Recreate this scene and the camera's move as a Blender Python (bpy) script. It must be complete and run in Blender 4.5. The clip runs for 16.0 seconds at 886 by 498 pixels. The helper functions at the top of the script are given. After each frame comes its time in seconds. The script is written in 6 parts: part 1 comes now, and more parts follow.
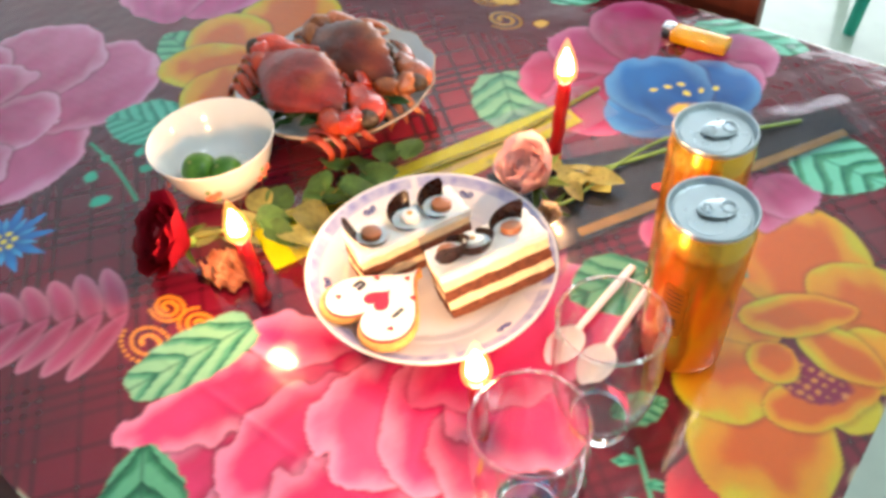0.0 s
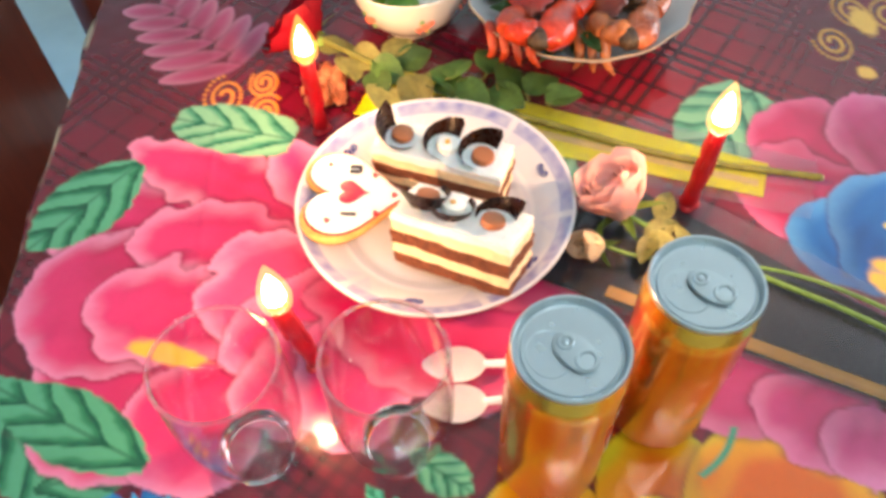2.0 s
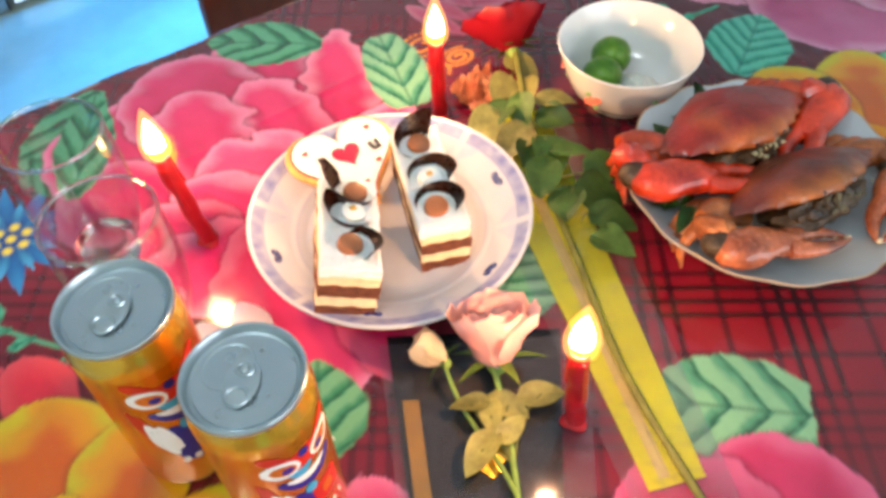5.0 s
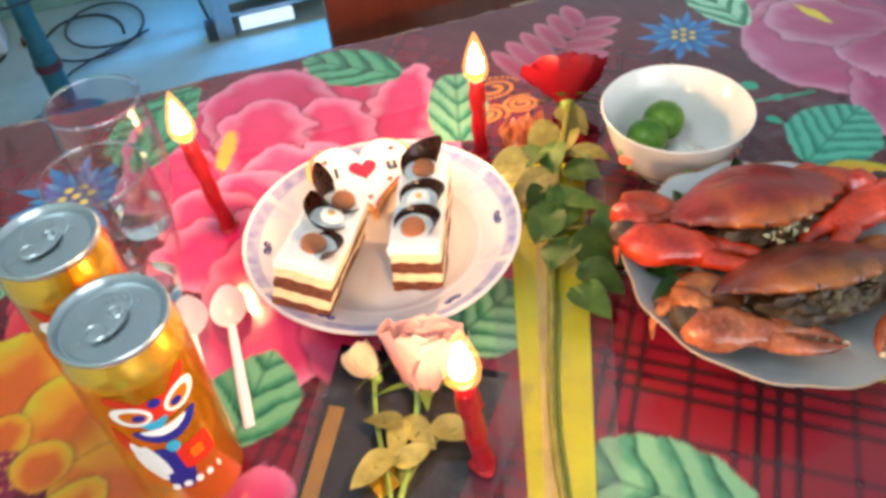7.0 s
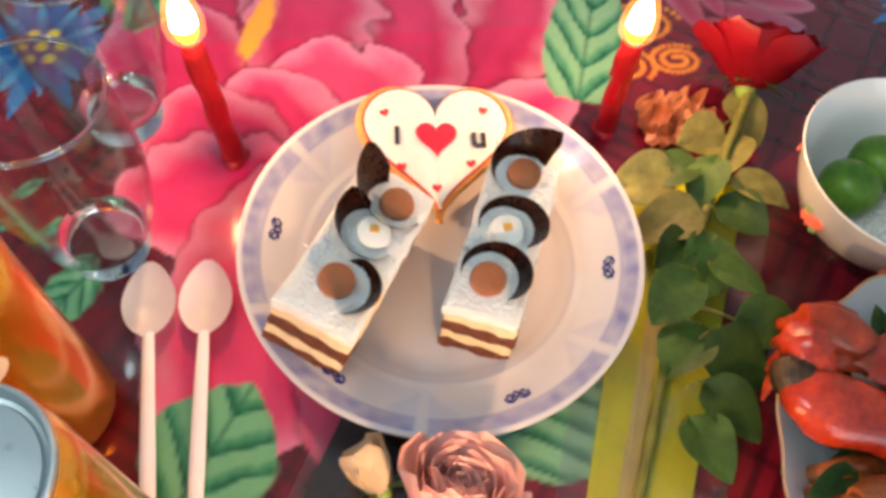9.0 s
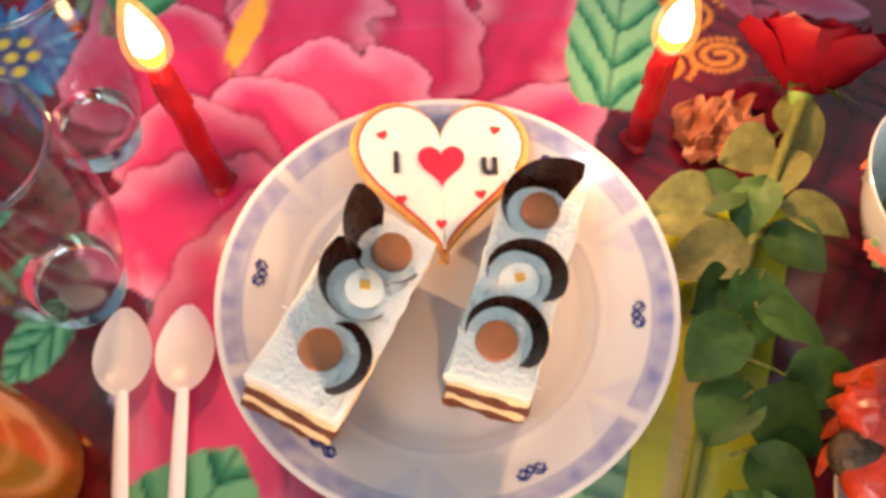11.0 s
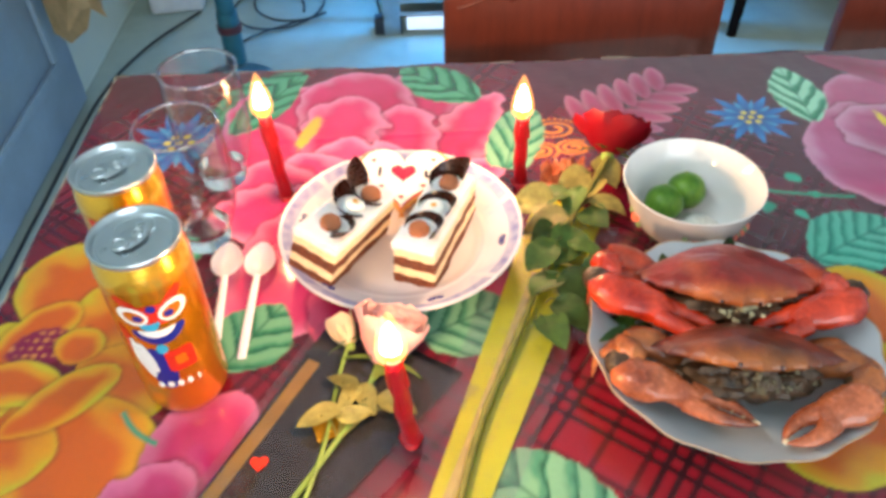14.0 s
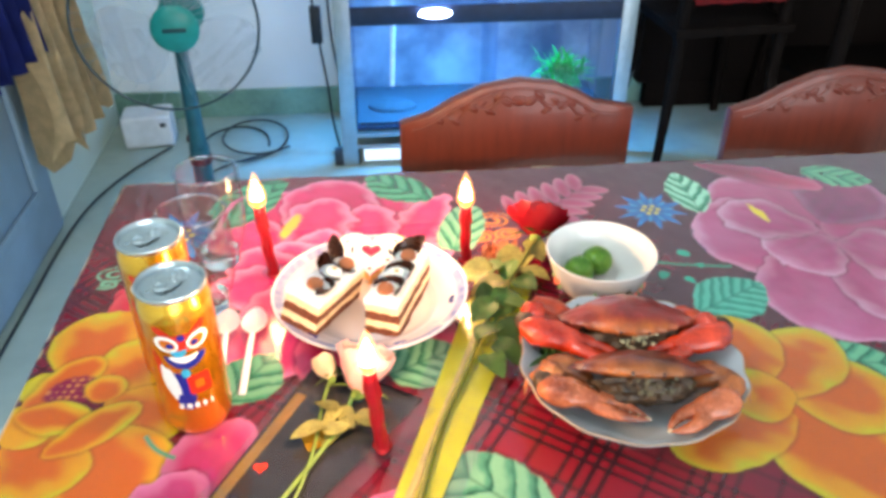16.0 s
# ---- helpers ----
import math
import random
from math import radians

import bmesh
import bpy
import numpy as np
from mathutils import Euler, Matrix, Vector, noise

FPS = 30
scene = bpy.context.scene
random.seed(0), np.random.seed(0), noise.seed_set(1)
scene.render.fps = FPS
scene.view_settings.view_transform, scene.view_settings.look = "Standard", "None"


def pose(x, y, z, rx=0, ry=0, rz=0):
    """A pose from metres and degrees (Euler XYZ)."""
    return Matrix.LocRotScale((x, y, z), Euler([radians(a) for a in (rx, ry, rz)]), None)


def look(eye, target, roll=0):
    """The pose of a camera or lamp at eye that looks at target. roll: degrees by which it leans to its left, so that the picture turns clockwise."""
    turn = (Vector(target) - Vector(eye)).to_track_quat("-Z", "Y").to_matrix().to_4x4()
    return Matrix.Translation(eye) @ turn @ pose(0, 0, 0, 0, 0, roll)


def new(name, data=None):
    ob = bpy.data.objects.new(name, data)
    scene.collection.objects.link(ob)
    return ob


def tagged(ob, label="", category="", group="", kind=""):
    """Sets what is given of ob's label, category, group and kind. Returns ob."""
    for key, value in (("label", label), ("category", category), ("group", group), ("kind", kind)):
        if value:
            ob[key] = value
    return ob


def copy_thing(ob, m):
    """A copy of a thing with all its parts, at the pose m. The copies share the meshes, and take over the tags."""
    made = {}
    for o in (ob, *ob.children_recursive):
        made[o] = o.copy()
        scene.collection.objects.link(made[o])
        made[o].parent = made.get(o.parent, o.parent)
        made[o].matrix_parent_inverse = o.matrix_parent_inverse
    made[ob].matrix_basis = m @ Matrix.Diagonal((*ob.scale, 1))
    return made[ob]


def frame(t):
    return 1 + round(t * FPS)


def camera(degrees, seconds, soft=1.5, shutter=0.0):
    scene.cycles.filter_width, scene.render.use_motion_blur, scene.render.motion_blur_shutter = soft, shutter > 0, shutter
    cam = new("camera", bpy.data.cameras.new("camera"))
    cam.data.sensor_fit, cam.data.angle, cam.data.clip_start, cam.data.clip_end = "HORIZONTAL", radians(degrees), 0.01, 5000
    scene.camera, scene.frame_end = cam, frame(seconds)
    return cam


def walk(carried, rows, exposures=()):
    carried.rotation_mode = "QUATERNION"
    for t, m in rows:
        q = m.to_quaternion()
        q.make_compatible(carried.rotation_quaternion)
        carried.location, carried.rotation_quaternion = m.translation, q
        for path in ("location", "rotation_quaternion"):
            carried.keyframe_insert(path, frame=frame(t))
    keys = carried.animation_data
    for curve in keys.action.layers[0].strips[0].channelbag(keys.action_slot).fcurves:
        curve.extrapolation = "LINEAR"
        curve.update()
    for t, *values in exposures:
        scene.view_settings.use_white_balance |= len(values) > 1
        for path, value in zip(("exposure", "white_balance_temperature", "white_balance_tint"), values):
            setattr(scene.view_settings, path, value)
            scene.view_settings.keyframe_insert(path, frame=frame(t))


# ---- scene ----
cam = camera(58.1, 16.0, soft=3.6)
PATH = [
    (0, (-0.301, 0.274, 1.238), (0.612, -0.726, -0.234), -5.8),
    (0.5, (-0.399, 0.174, 1.246), (0.753, -0.546, -0.222), -3.3),
    (1, (-0.418, 0.131, 1.253), (0.798, -0.383, -0.249), -3.5),
    (1.5, (-0.388, 0.059, 1.227), (0.823, -0.259, -0.332), -2.6),
    (2, (-0.372, -0.021, 1.209), (0.804, -0.034, -0.409), -2.4),
    (2.5, (-0.363, -0.102, 1.204), (0.753, 0.177, -0.431), -2.9),
    (3, (-0.326, -0.139, 1.192), (0.724, 0.281, -0.458), -2.1),
    (3.5, (-0.285, -0.201, 1.196), (0.668, 0.461, -0.433), -3.8),
    (4, (-0.251, -0.259, 1.193), (0.615, 0.553, -0.417), -3.2),
    (6.5, (-0.113, -0.409, 1.171), (0.334, 0.905, -0.269), -5.1),
    (7, (-0.081, -0.426, 1.162), (0.273, 0.944, -0.251), -6.0),
    (7.5, (-0.071, -0.432, 1.164), (0.256, 0.948, -0.246), -3.0),
    (8, (-0.069, -0.404, 1.164), (0.229, 0.902, -0.321), 0.2),
    (8.5, (-0.072, -0.288, 1.143), (0.227, 0.823, -0.493), 6.2),
    (9, (-0.057, -0.212, 1.112), (0.144, 0.772, -0.617), 6.2),
    (9.5, (-0.048, -0.166, 1.091), (0.066, 0.721, -0.698), 3.1),
    (12, (-0.031, -0.156, 1.09), (0.056, 0.773, -0.679), -0.5),
    (12.5, (-0.027, -0.245, 1.131), (0.036, 0.927, -0.488), -2.1),
    (13, (-0.013, -0.342, 1.169), (0.019, 0.957, -0.351), -2.5),
    (13.5, (0.004, -0.422, 1.182), (0.027, 0.971, -0.253), -2.6),
    (14, (0.006, -0.501, 1.204), (0.032, 0.958, -0.164), -1.6),
    (14.5, (0.012, -0.561, 1.21), (0.09, 0.954, -0.093), -0.6),
    (15, (0.007, -0.586, 1.229), (0.127, 0.955, -0.04), -0.3),
    (15.5, (-0.019, -0.635, 1.234), (0.132, 0.97, 0.05), 1.2),
    (16, (-0.006, -0.664, 1.253), (0.149, 0.997, 0.15), 0.0),
]
walk(cam, [(t, look(eye, target, roll)) for t, eye, target, roll in PATH],
     [(0, 0.08), (2, 0.06), (3.5, 0.06), (4.1, -0.1), (6.5, 0.0), (8, 0.0), (9, -0.55), (12, -0.55), (13, -0.35), (13.5, -0.22), (14.5, 0.32), (16, 0.38)])

# ---- light ----
world = bpy.data.worlds.new("room_air")
scene.world = world
world.use_nodes = True
world.node_tree.nodes["Background"].inputs[0].default_value = (0.68, 0.84, 0.95, 1)
world.node_tree.nodes["Background"].inputs[1].default_value = 0.33


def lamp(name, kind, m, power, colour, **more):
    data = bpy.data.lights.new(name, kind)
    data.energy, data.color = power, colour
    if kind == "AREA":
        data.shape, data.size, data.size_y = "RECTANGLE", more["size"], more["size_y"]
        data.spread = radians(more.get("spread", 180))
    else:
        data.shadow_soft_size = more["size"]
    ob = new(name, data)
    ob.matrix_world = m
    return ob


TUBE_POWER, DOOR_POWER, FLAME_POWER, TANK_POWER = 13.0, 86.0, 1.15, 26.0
# added fill: an assumed fluorescent tube high on the wall beside the table, unseen
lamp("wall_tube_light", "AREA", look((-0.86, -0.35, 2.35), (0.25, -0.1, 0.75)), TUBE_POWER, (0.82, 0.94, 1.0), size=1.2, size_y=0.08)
# lamp standing in for daylight through an assumed, unseen doorway in the south wall
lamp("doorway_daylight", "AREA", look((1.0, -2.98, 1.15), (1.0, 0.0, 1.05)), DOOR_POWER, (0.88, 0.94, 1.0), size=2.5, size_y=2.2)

# ---- materials ----
def rgb(h):
    """Linear colour from a hex text."""
    c = [int(h[i:i + 2], 16) / 255 for i in (0, 2, 4)]
    return tuple(v / 12.92 if v <= 0.04045 else ((v + 0.055) / 1.055) ** 2.4 for v in c)


MATS = {}


def mat(name, hexa, rough=0.5, metal=0.0, scale=40.0, vary=0.25, bump=0.1, fine=6.0, coat=0.0, sub=0.0, trans=0.0, ior=1.45,
        attr=None, emit=None, power=0.0, island=0.0, second=None, stretch=(1, 1, 1)):
    """A worn surface: base colour with stains and grain at two scales, gloss that varies, fine relief."""
    if name in MATS:
        return MATS[name]
    m = bpy.data.materials.new(name)
    m.use_nodes = True
    nt, n = m.node_tree, m.node_tree.nodes
    b = n["Principled BSDF"]
    tc = n.new("ShaderNodeTexCoord")
    mp = n.new("ShaderNodeMapping")
    mp.inputs["Scale"].default_value = stretch
    nt.links.new(tc.outputs["Object"], mp.inputs[0])
    big, small = n.new("ShaderNodeTexNoise"), n.new("ShaderNodeTexNoise")
    for tex, s in ((big, scale), (small, scale * fine)):
        tex.inputs["Scale"].default_value = s
        tex.inputs["Detail"].default_value = 4
        nt.links.new(mp.outputs[0], tex.inputs["Vector"])
    c = rgb(hexa)
    base = n.new("ShaderNodeMix")
    base.data_type = "RGBA"
    dark = tuple(v * (1 - vary) for v in c)
    light = rgb(second) if second else tuple(min(1, v * (1 + vary * 0.6)) for v in c)
    base.inputs[6].default_value, base.inputs[7].default_value = (*dark, 1), (*light, 1)
    ramp = n.new("ShaderNodeMapRange")
    ramp.inputs[1].default_value, ramp.inputs[2].default_value = 0.3, 0.7
    nt.links.new(big.outputs[0], ramp.inputs[0])
    nt.links.new(ramp.outputs[0], base.inputs[0])
    out = base.outputs[2]
    if attr:
        a = n.new("ShaderNodeAttribute")
        a.attribute_name = attr
        mul = n.new("ShaderNodeMix")
        mul.data_type, mul.blend_type = "RGBA", "MULTIPLY"
        mul.inputs[0].default_value = 1
        nt.links.new(a.outputs[0], mul.inputs[6])
        nt.links.new(out, mul.inputs[7])
        out = mul.outputs[2]
    grain = n.new("ShaderNodeMix")
    grain.data_type, grain.blend_type = "RGBA", "OVERLAY"
    grain.inputs[0].default_value = min(1, vary * 0.7)
    nt.links.new(out, grain.inputs[6])
    nt.links.new(small.outputs[0], grain.inputs[7])
    out = grain.outputs[2]
    if island:
        info = n.new("ShaderNodeObjectInfo")
        hsv = n.new("ShaderNodeHueSaturation")
        mr = n.new("ShaderNodeMapRange")
        mr.inputs[3].default_value, mr.inputs[4].default_value = 1 - island, 1 + island
        nt.links.new(info.outputs["Random"], mr.inputs[0])
        nt.links.new(mr.outputs[0], hsv.inputs["Value"])
        nt.links.new(out, hsv.inputs["Color"])
        out = hsv.outputs[0]
    nt.links.new(out, b.inputs["Base Color"])
    rr = n.new("ShaderNodeMapRange")
    rr.inputs[3].default_value, rr.inputs[4].default_value = max(0.02, rough * 0.75), min(1, rough * 1.25)
    nt.links.new(small.outputs[0], rr.inputs[0])
    nt.links.new(rr.outputs[0], b.inputs["Roughness"])
    b.inputs["Metallic"].default_value = metal
    b.inputs["IOR"].default_value = ior
    b.inputs["Coat Weight"].default_value = coat
    b.inputs["Coat Roughness"].default_value = 0.05
    b.inputs["Transmission Weight"].default_value = trans
    if sub:
        b.inputs["Subsurface Weight"].default_value = sub
        b.inputs["Subsurface Radius"].default_value = (0.01, 0.005, 0.003)
        b.inputs["Subsurface Scale"].default_value = 0.5
    if emit:
        b.inputs["Emission Color"].default_value = (*rgb(emit), 1)
        b.inputs["Emission Strength"].default_value = power
    if bump:
        bp = n.new("ShaderNodeBump")
        bp.inputs["Strength"].default_value = bump
        bp.inputs["Distance"].default_value = 0.002
        nt.links.new(small.outputs[0], bp.inputs["Height"])
        nt.links.new(bp.outputs[0], b.inputs["Normal"])
    MATS[name] = m
    return m


def clear(name, hexa, rough=0.02, ior=1.45, thin=False, haze=0.0):
    """Clear glass; thin: a clear wall or film that lets most light straight through; haze: its milkiness."""
    if name in MATS:
        return MATS[name]
    m = bpy.data.materials.new(name)
    m.use_nodes = True
    nt, n = m.node_tree, m.node_tree.nodes
    c = (*rgb(hexa), 1)
    out = n["Material Output"]
    n.remove(n["Principled BSDF"])
    if thin:
        see, gloss, mix, fr = n.new("ShaderNodeBsdfTransparent"), n.new("ShaderNodeBsdfGlossy"), n.new("ShaderNodeMixShader"), n.new("ShaderNodeLayerWeight")
        milk, veil = n.new("ShaderNodeBsdfDiffuse"), n.new("ShaderNodeMixShader")
        see.inputs[0].default_value = c
        milk.inputs[0].default_value = (*rgb("e6e2ee"), 1)
        veil.inputs[0].default_value = haze
        gloss.inputs["Roughness"].default_value = rough
        fr.inputs[0].default_value = 0.5
        steep, up = n.new("ShaderNodeMath"), n.new("ShaderNodeMapRange")
        steep.operation, steep.inputs[1].default_value = "POWER", 4.0
        up.inputs[3].default_value, up.inputs[4].default_value = (ior - 1) ** 2 / (ior + 1) ** 2, 0.8
        nt.links.new(fr.outputs["Facing"], steep.inputs[0])
        nt.links.new(steep.outputs[0], up.inputs[0])
        nt.links.new(see.outputs[0], veil.inputs[1])
        nt.links.new(milk.outputs[0], veil.inputs[2])
        nt.links.new(up.outputs[0], mix.inputs[0])
        nt.links.new(veil.outputs[0], mix.inputs[1])
        nt.links.new(gloss.outputs[0], mix.inputs[2])
        nt.links.new(mix.outputs[0], out.inputs[0])
    else:
        g = n.new("ShaderNodeBsdfGlass")
        g.inputs["Color"].default_value, g.inputs["Roughness"].default_value, g.inputs["IOR"].default_value = c, rough, ior
        nt.links.new(g.outputs[0], out.inputs[0])
    MATS[name] = m
    return m


def petal_mat(name, hexa, second):
    """Thin petal that light shines through, paler towards one side of its fine streaks."""
    m = bpy.data.materials.new(name)
    m.use_nodes = True
    nt, n = m.node_tree, m.node_tree.nodes
    n.remove(n["Principled BSDF"])
    tex, mix = n.new("ShaderNodeTexNoise"), n.new("ShaderNodeMix")
    tex.inputs["Scale"].default_value = 90
    mix.data_type = "RGBA"
    mix.inputs[6].default_value, mix.inputs[7].default_value = (*rgb(hexa), 1), (*rgb(second), 1)
    nt.links.new(tex.outputs[0], mix.inputs[0])
    front, thru, gloss, both, sheen = n.new("ShaderNodeBsdfDiffuse"), n.new("ShaderNodeBsdfTranslucent"), n.new("ShaderNodeBsdfGlossy"), n.new("ShaderNodeMixShader"), n.new("ShaderNodeMixShader")
    gloss.inputs["Roughness"].default_value = 0.45
    both.inputs[0].default_value, sheen.inputs[0].default_value = 0.45, 0.05
    for b in (front, thru):
        nt.links.new(mix.outputs[2], b.inputs["Color"])
    nt.links.new(front.outputs[0], both.inputs[1])
    nt.links.new(thru.outputs[0], both.inputs[2])
    nt.links.new(both.outputs[0], sheen.inputs[1])
    nt.links.new(gloss.outputs[0], sheen.inputs[2])
    nt.links.new(sheen.outputs[0], n["Material Output"].inputs[0])
    return m


# ---- mesh helpers ----
def finish(name, bm, material, parent=None, label="", smooth=True, category="", group="", kind=""):
    bmesh.ops.recalc_face_normals(bm, faces=bm.faces)
    me = bpy.data.meshes.new(name)
    bm.to_mesh(me)
    bm.free()
    if smooth:
        me.shade_smooth()
        me.set_sharp_from_angle(angle=radians(40))
    me.materials.append(material)
    ob = new(name, me)
    if parent:
        ob.parent = parent
    return tagged(ob, label, category, group, kind)


def part(name, bm, material, parent, label="", smooth=True):
    return finish(name, bm, material, parent, label, smooth)


def thing(name, label, category, m=None, group="", kind=""):
    ob = new(name)
    ob.empty_display_size = 0.02
    if m is not None:
        ob.matrix_world = m
    return tagged(ob, label, category, group, kind)


def lathe(profile, segs=64, wave=None):
    """Turned body; profile from the axis out: (radius, height) pairs. wave(angle, radius): extra radius and height."""
    bm = bmesh.new()
    rings = []
    for r, z in profile:
        if r < 1e-6:
            rings.append([bm.verts.new((0, 0, z))])
            continue
        ring = []
        for i in range(segs):
            a = 2 * math.pi * i / segs
            dr, dz = wave(a, r) if wave else (0, 0)
            ring.append(bm.verts.new(((r + dr) * math.cos(a), (r + dr) * math.sin(a), z + dz)))
        rings.append(ring)
    for a, b in zip(rings, rings[1:]):
        for i in range(segs):
            j = (i + 1) % segs
            q = [a[i % len(a)], a[j % len(a)], b[j % len(b)], b[i % len(b)]]
            q = list(dict.fromkeys(q))
            if len(q) > 2:
                bm.faces.new(q)
    return bm


def sweep(points, radii, segs=10, flat=1.0, bm=None, caps=True):
    """A tube along points with a radius at each; flat squeezes it across."""
    bm = bm or bmesh.new()
    pts = [Vector(p) for p in points]
    if not isinstance(radii, (list, tuple)):
        radii = [radii] * len(pts)
    rings, side = [], None
    for i, p in enumerate(pts):
        d = (pts[min(i + 1, len(pts) - 1)] - pts[max(i - 1, 0)]).normalized()
        if side is None:
            side = d.cross(Vector((0, 0, 1)))
            side = side.normalized() if side.length > 1e-3 else Vector((1, 0, 0))
        side = (side - d * side.dot(d)).normalized()
        up = side.cross(d)
        rings.append([bm.verts.new(p + radii[i] * (side * math.cos(a) + up * flat * math.sin(a))) for a in [2 * math.pi * k / segs for k in range(segs)]])
    for a, b in zip(rings, rings[1:]):
        for i in range(segs):
            bm.faces.new((a[i], a[(i + 1) % segs], b[(i + 1) % segs], b[i]))
    if caps:
        bm.faces.new(rings[0][::-1])
        bm.faces.new(rings[-1])
    return bm


def curve(points, n=24):
    """Smooth line through points."""
    pts = [Vector(p) for p in points]
    pts = [2 * pts[0] - pts[1], *pts, 2 * pts[-1] - pts[-2]]
    out = []
    spans = len(pts) - 3
    for k in range(n + 1):
        f = min(k / n * spans, spans - 1e-6)
        i, t = int(f), f - int(f)
        a, b, c, d = pts[i:i + 4]
        out.append(0.5 * (2 * b + (c - a) * t + (2 * a - 5 * b + 4 * c - d) * t * t + (3 * b - a - 3 * c + d) * t ** 3))
    return out


def box(x0, x1, y0, y1, z0, z1, bevel=0.0, bm=None, seg=2):
    own = bmesh.new()
    bmesh.ops.create_cube(own, size=1, matrix=Matrix.Translation(((x0 + x1) / 2, (y0 + y1) / 2, (z0 + z1) / 2)) @ Matrix.Diagonal((x1 - x0, y1 - y0, z1 - z0, 1)))
    if bevel:
        bmesh.ops.bevel(own, geom=own.edges[:], offset=bevel, segments=seg, profile=0.6, affect="EDGES")
    if bm is None:
        return own
    me = bpy.data.meshes.new("tmp")
    own.to_mesh(me)
    own.free()
    bm.from_mesh(me)
    bpy.data.meshes.remove(me)
    return bm


def outline(points, z0, z1, bevel=0.0, seg=2):
    """A slab with the given outline."""
    bm = bmesh.new()
    f = bm.faces.new([bm.verts.new((x, y, z0)) for x, y in points])
    top = bmesh.ops.extrude_face_region(bm, geom=[f])
    bmesh.ops.translate(bm, vec=(0, 0, z1 - z0), verts=[v for v in top["geom"] if isinstance(v, bmesh.types.BMVert)])
    if bevel:
        bmesh.ops.recalc_face_normals(bm, faces=bm.faces)
        edges = [e for e in bm.edges if len(e.link_faces) == 2 and e.calc_face_angle() > 0.7 and abs((e.verts[0].co - e.verts[1].co).z) < 1e-6]
        bmesh.ops.bevel(bm, geom=edges, offset=bevel, segments=seg, profile=0.5, affect="EDGES")
    return bm


def ball(r, sx=1, sy=1, sz=1, at=(0, 0, 0), rough=0.0, freq=1.0, seed=0, segs=24, turn=None):
    bm = bmesh.new()
    bmesh.ops.create_uvsphere(bm, u_segments=segs, v_segments=segs // 2, radius=1)
    for v in bm.verts:
        k = 1 + rough * noise.noise(v.co * freq + Vector((seed, seed * 2, 0)))
        v.co = Vector((v.co.x * r * sx, v.co.y * r * sy, v.co.z * r * sz)) * k
    if turn:
        bmesh.ops.transform(bm, matrix=turn, verts=bm.verts)
    bmesh.ops.translate(bm, vec=at, verts=bm.verts)
    return bm


def join(bm, other):
    me = bpy.data.meshes.new("tmp")
    other.to_mesh(me)
    other.free()
    bm.from_mesh(me)
    bpy.data.meshes.remove(me)
    return bm


def blade(length, width, cup=0.2, bend=0.3, n=8, thick=0.0006, tip=1.0, wave=0.0, seed=0):
    """A leaf or petal lying along +y, cupped across and bent down its length, with thickness."""
    bm = bmesh.new()
    rows = []
    for i in range(n + 1):
        u = i / n
        w = width / 2 * (math.sin(math.pi * min(1, u ** 0.75)) ** 0.7 if tip else min(1, math.sin(math.pi * (0.08 + u * 0.72)) * 1.05))
        w = max(w, width * 0.02)
        row = []
        for j in range(-2, 3):
            v = j / 2
            x = v * w
            z = cup * w * (abs(v) if tip else v * v) - bend * length * u * u + wave * width * noise.noise(Vector((u * 3, v * 1.5, seed)))
            row.append(bm.verts.new((x, u * length, z)))
        rows.append(row)
    for a, b in zip(rows, rows[1:]):
        for j in range(4):
            bm.faces.new((a[j], a[j + 1], b[j + 1], b[j]))
    if thick:
        bmesh.ops.solidify(bm, geom=bm.faces[:], thickness=thick)
    return bm


def moved(bm, m):
    bmesh.ops.transform(bm, matrix=m, verts=bm.verts)
    return bm


def smooth01(x):
    x = np.clip(x, 0, 1)
    return x * x * (3 - 2 * x)

# ---- the printed tablecloth ----
TOP = 0.75
X0, X1, Y0, Y1 = -0.335, 0.985, -0.5, 0.282
STEP = 0.0018
NX, NY = int((X1 - X0) / STEP), int((Y1 - Y0) / STEP)
GX, GY = np.meshgrid(np.linspace(X0, X1, NX), np.linspace(Y0, Y1, NY))


def field(scale, seed, detail=3):
    """Smooth random field over the cloth, about -1 to 1."""
    r = np.random.RandomState(seed)
    out, amp = np.zeros_like(GX), 1.0
    for _ in range(detail):
        for _ in range(4):
            a, p = r.uniform(0, 2 * math.pi, 2)
            k = 2 * math.pi / scale * r.uniform(0.6, 1.4)
            out += amp * 0.35 * np.sin(k * (GX * math.cos(a) + GY * math.sin(a)) + p)
        scale, amp = scale / 2.2, amp * 0.55
    return out


RUF, RUF2, CLOUD = field(0.055, 3, 2), field(0.016, 4, 2), field(0.25, 5)
INK = np.zeros((NY, NX, 3))


def ink(mask, colour):
    c = np.array(rgb(colour)) if isinstance(colour, str) else colour
    INK[:] = INK * (1 - mask[..., None]) + c * mask[..., None]


def blend(a, b, f):
    return np.array(rgb(a)) * (1 - f[..., None]) + np.array(rgb(b)) * f[..., None]


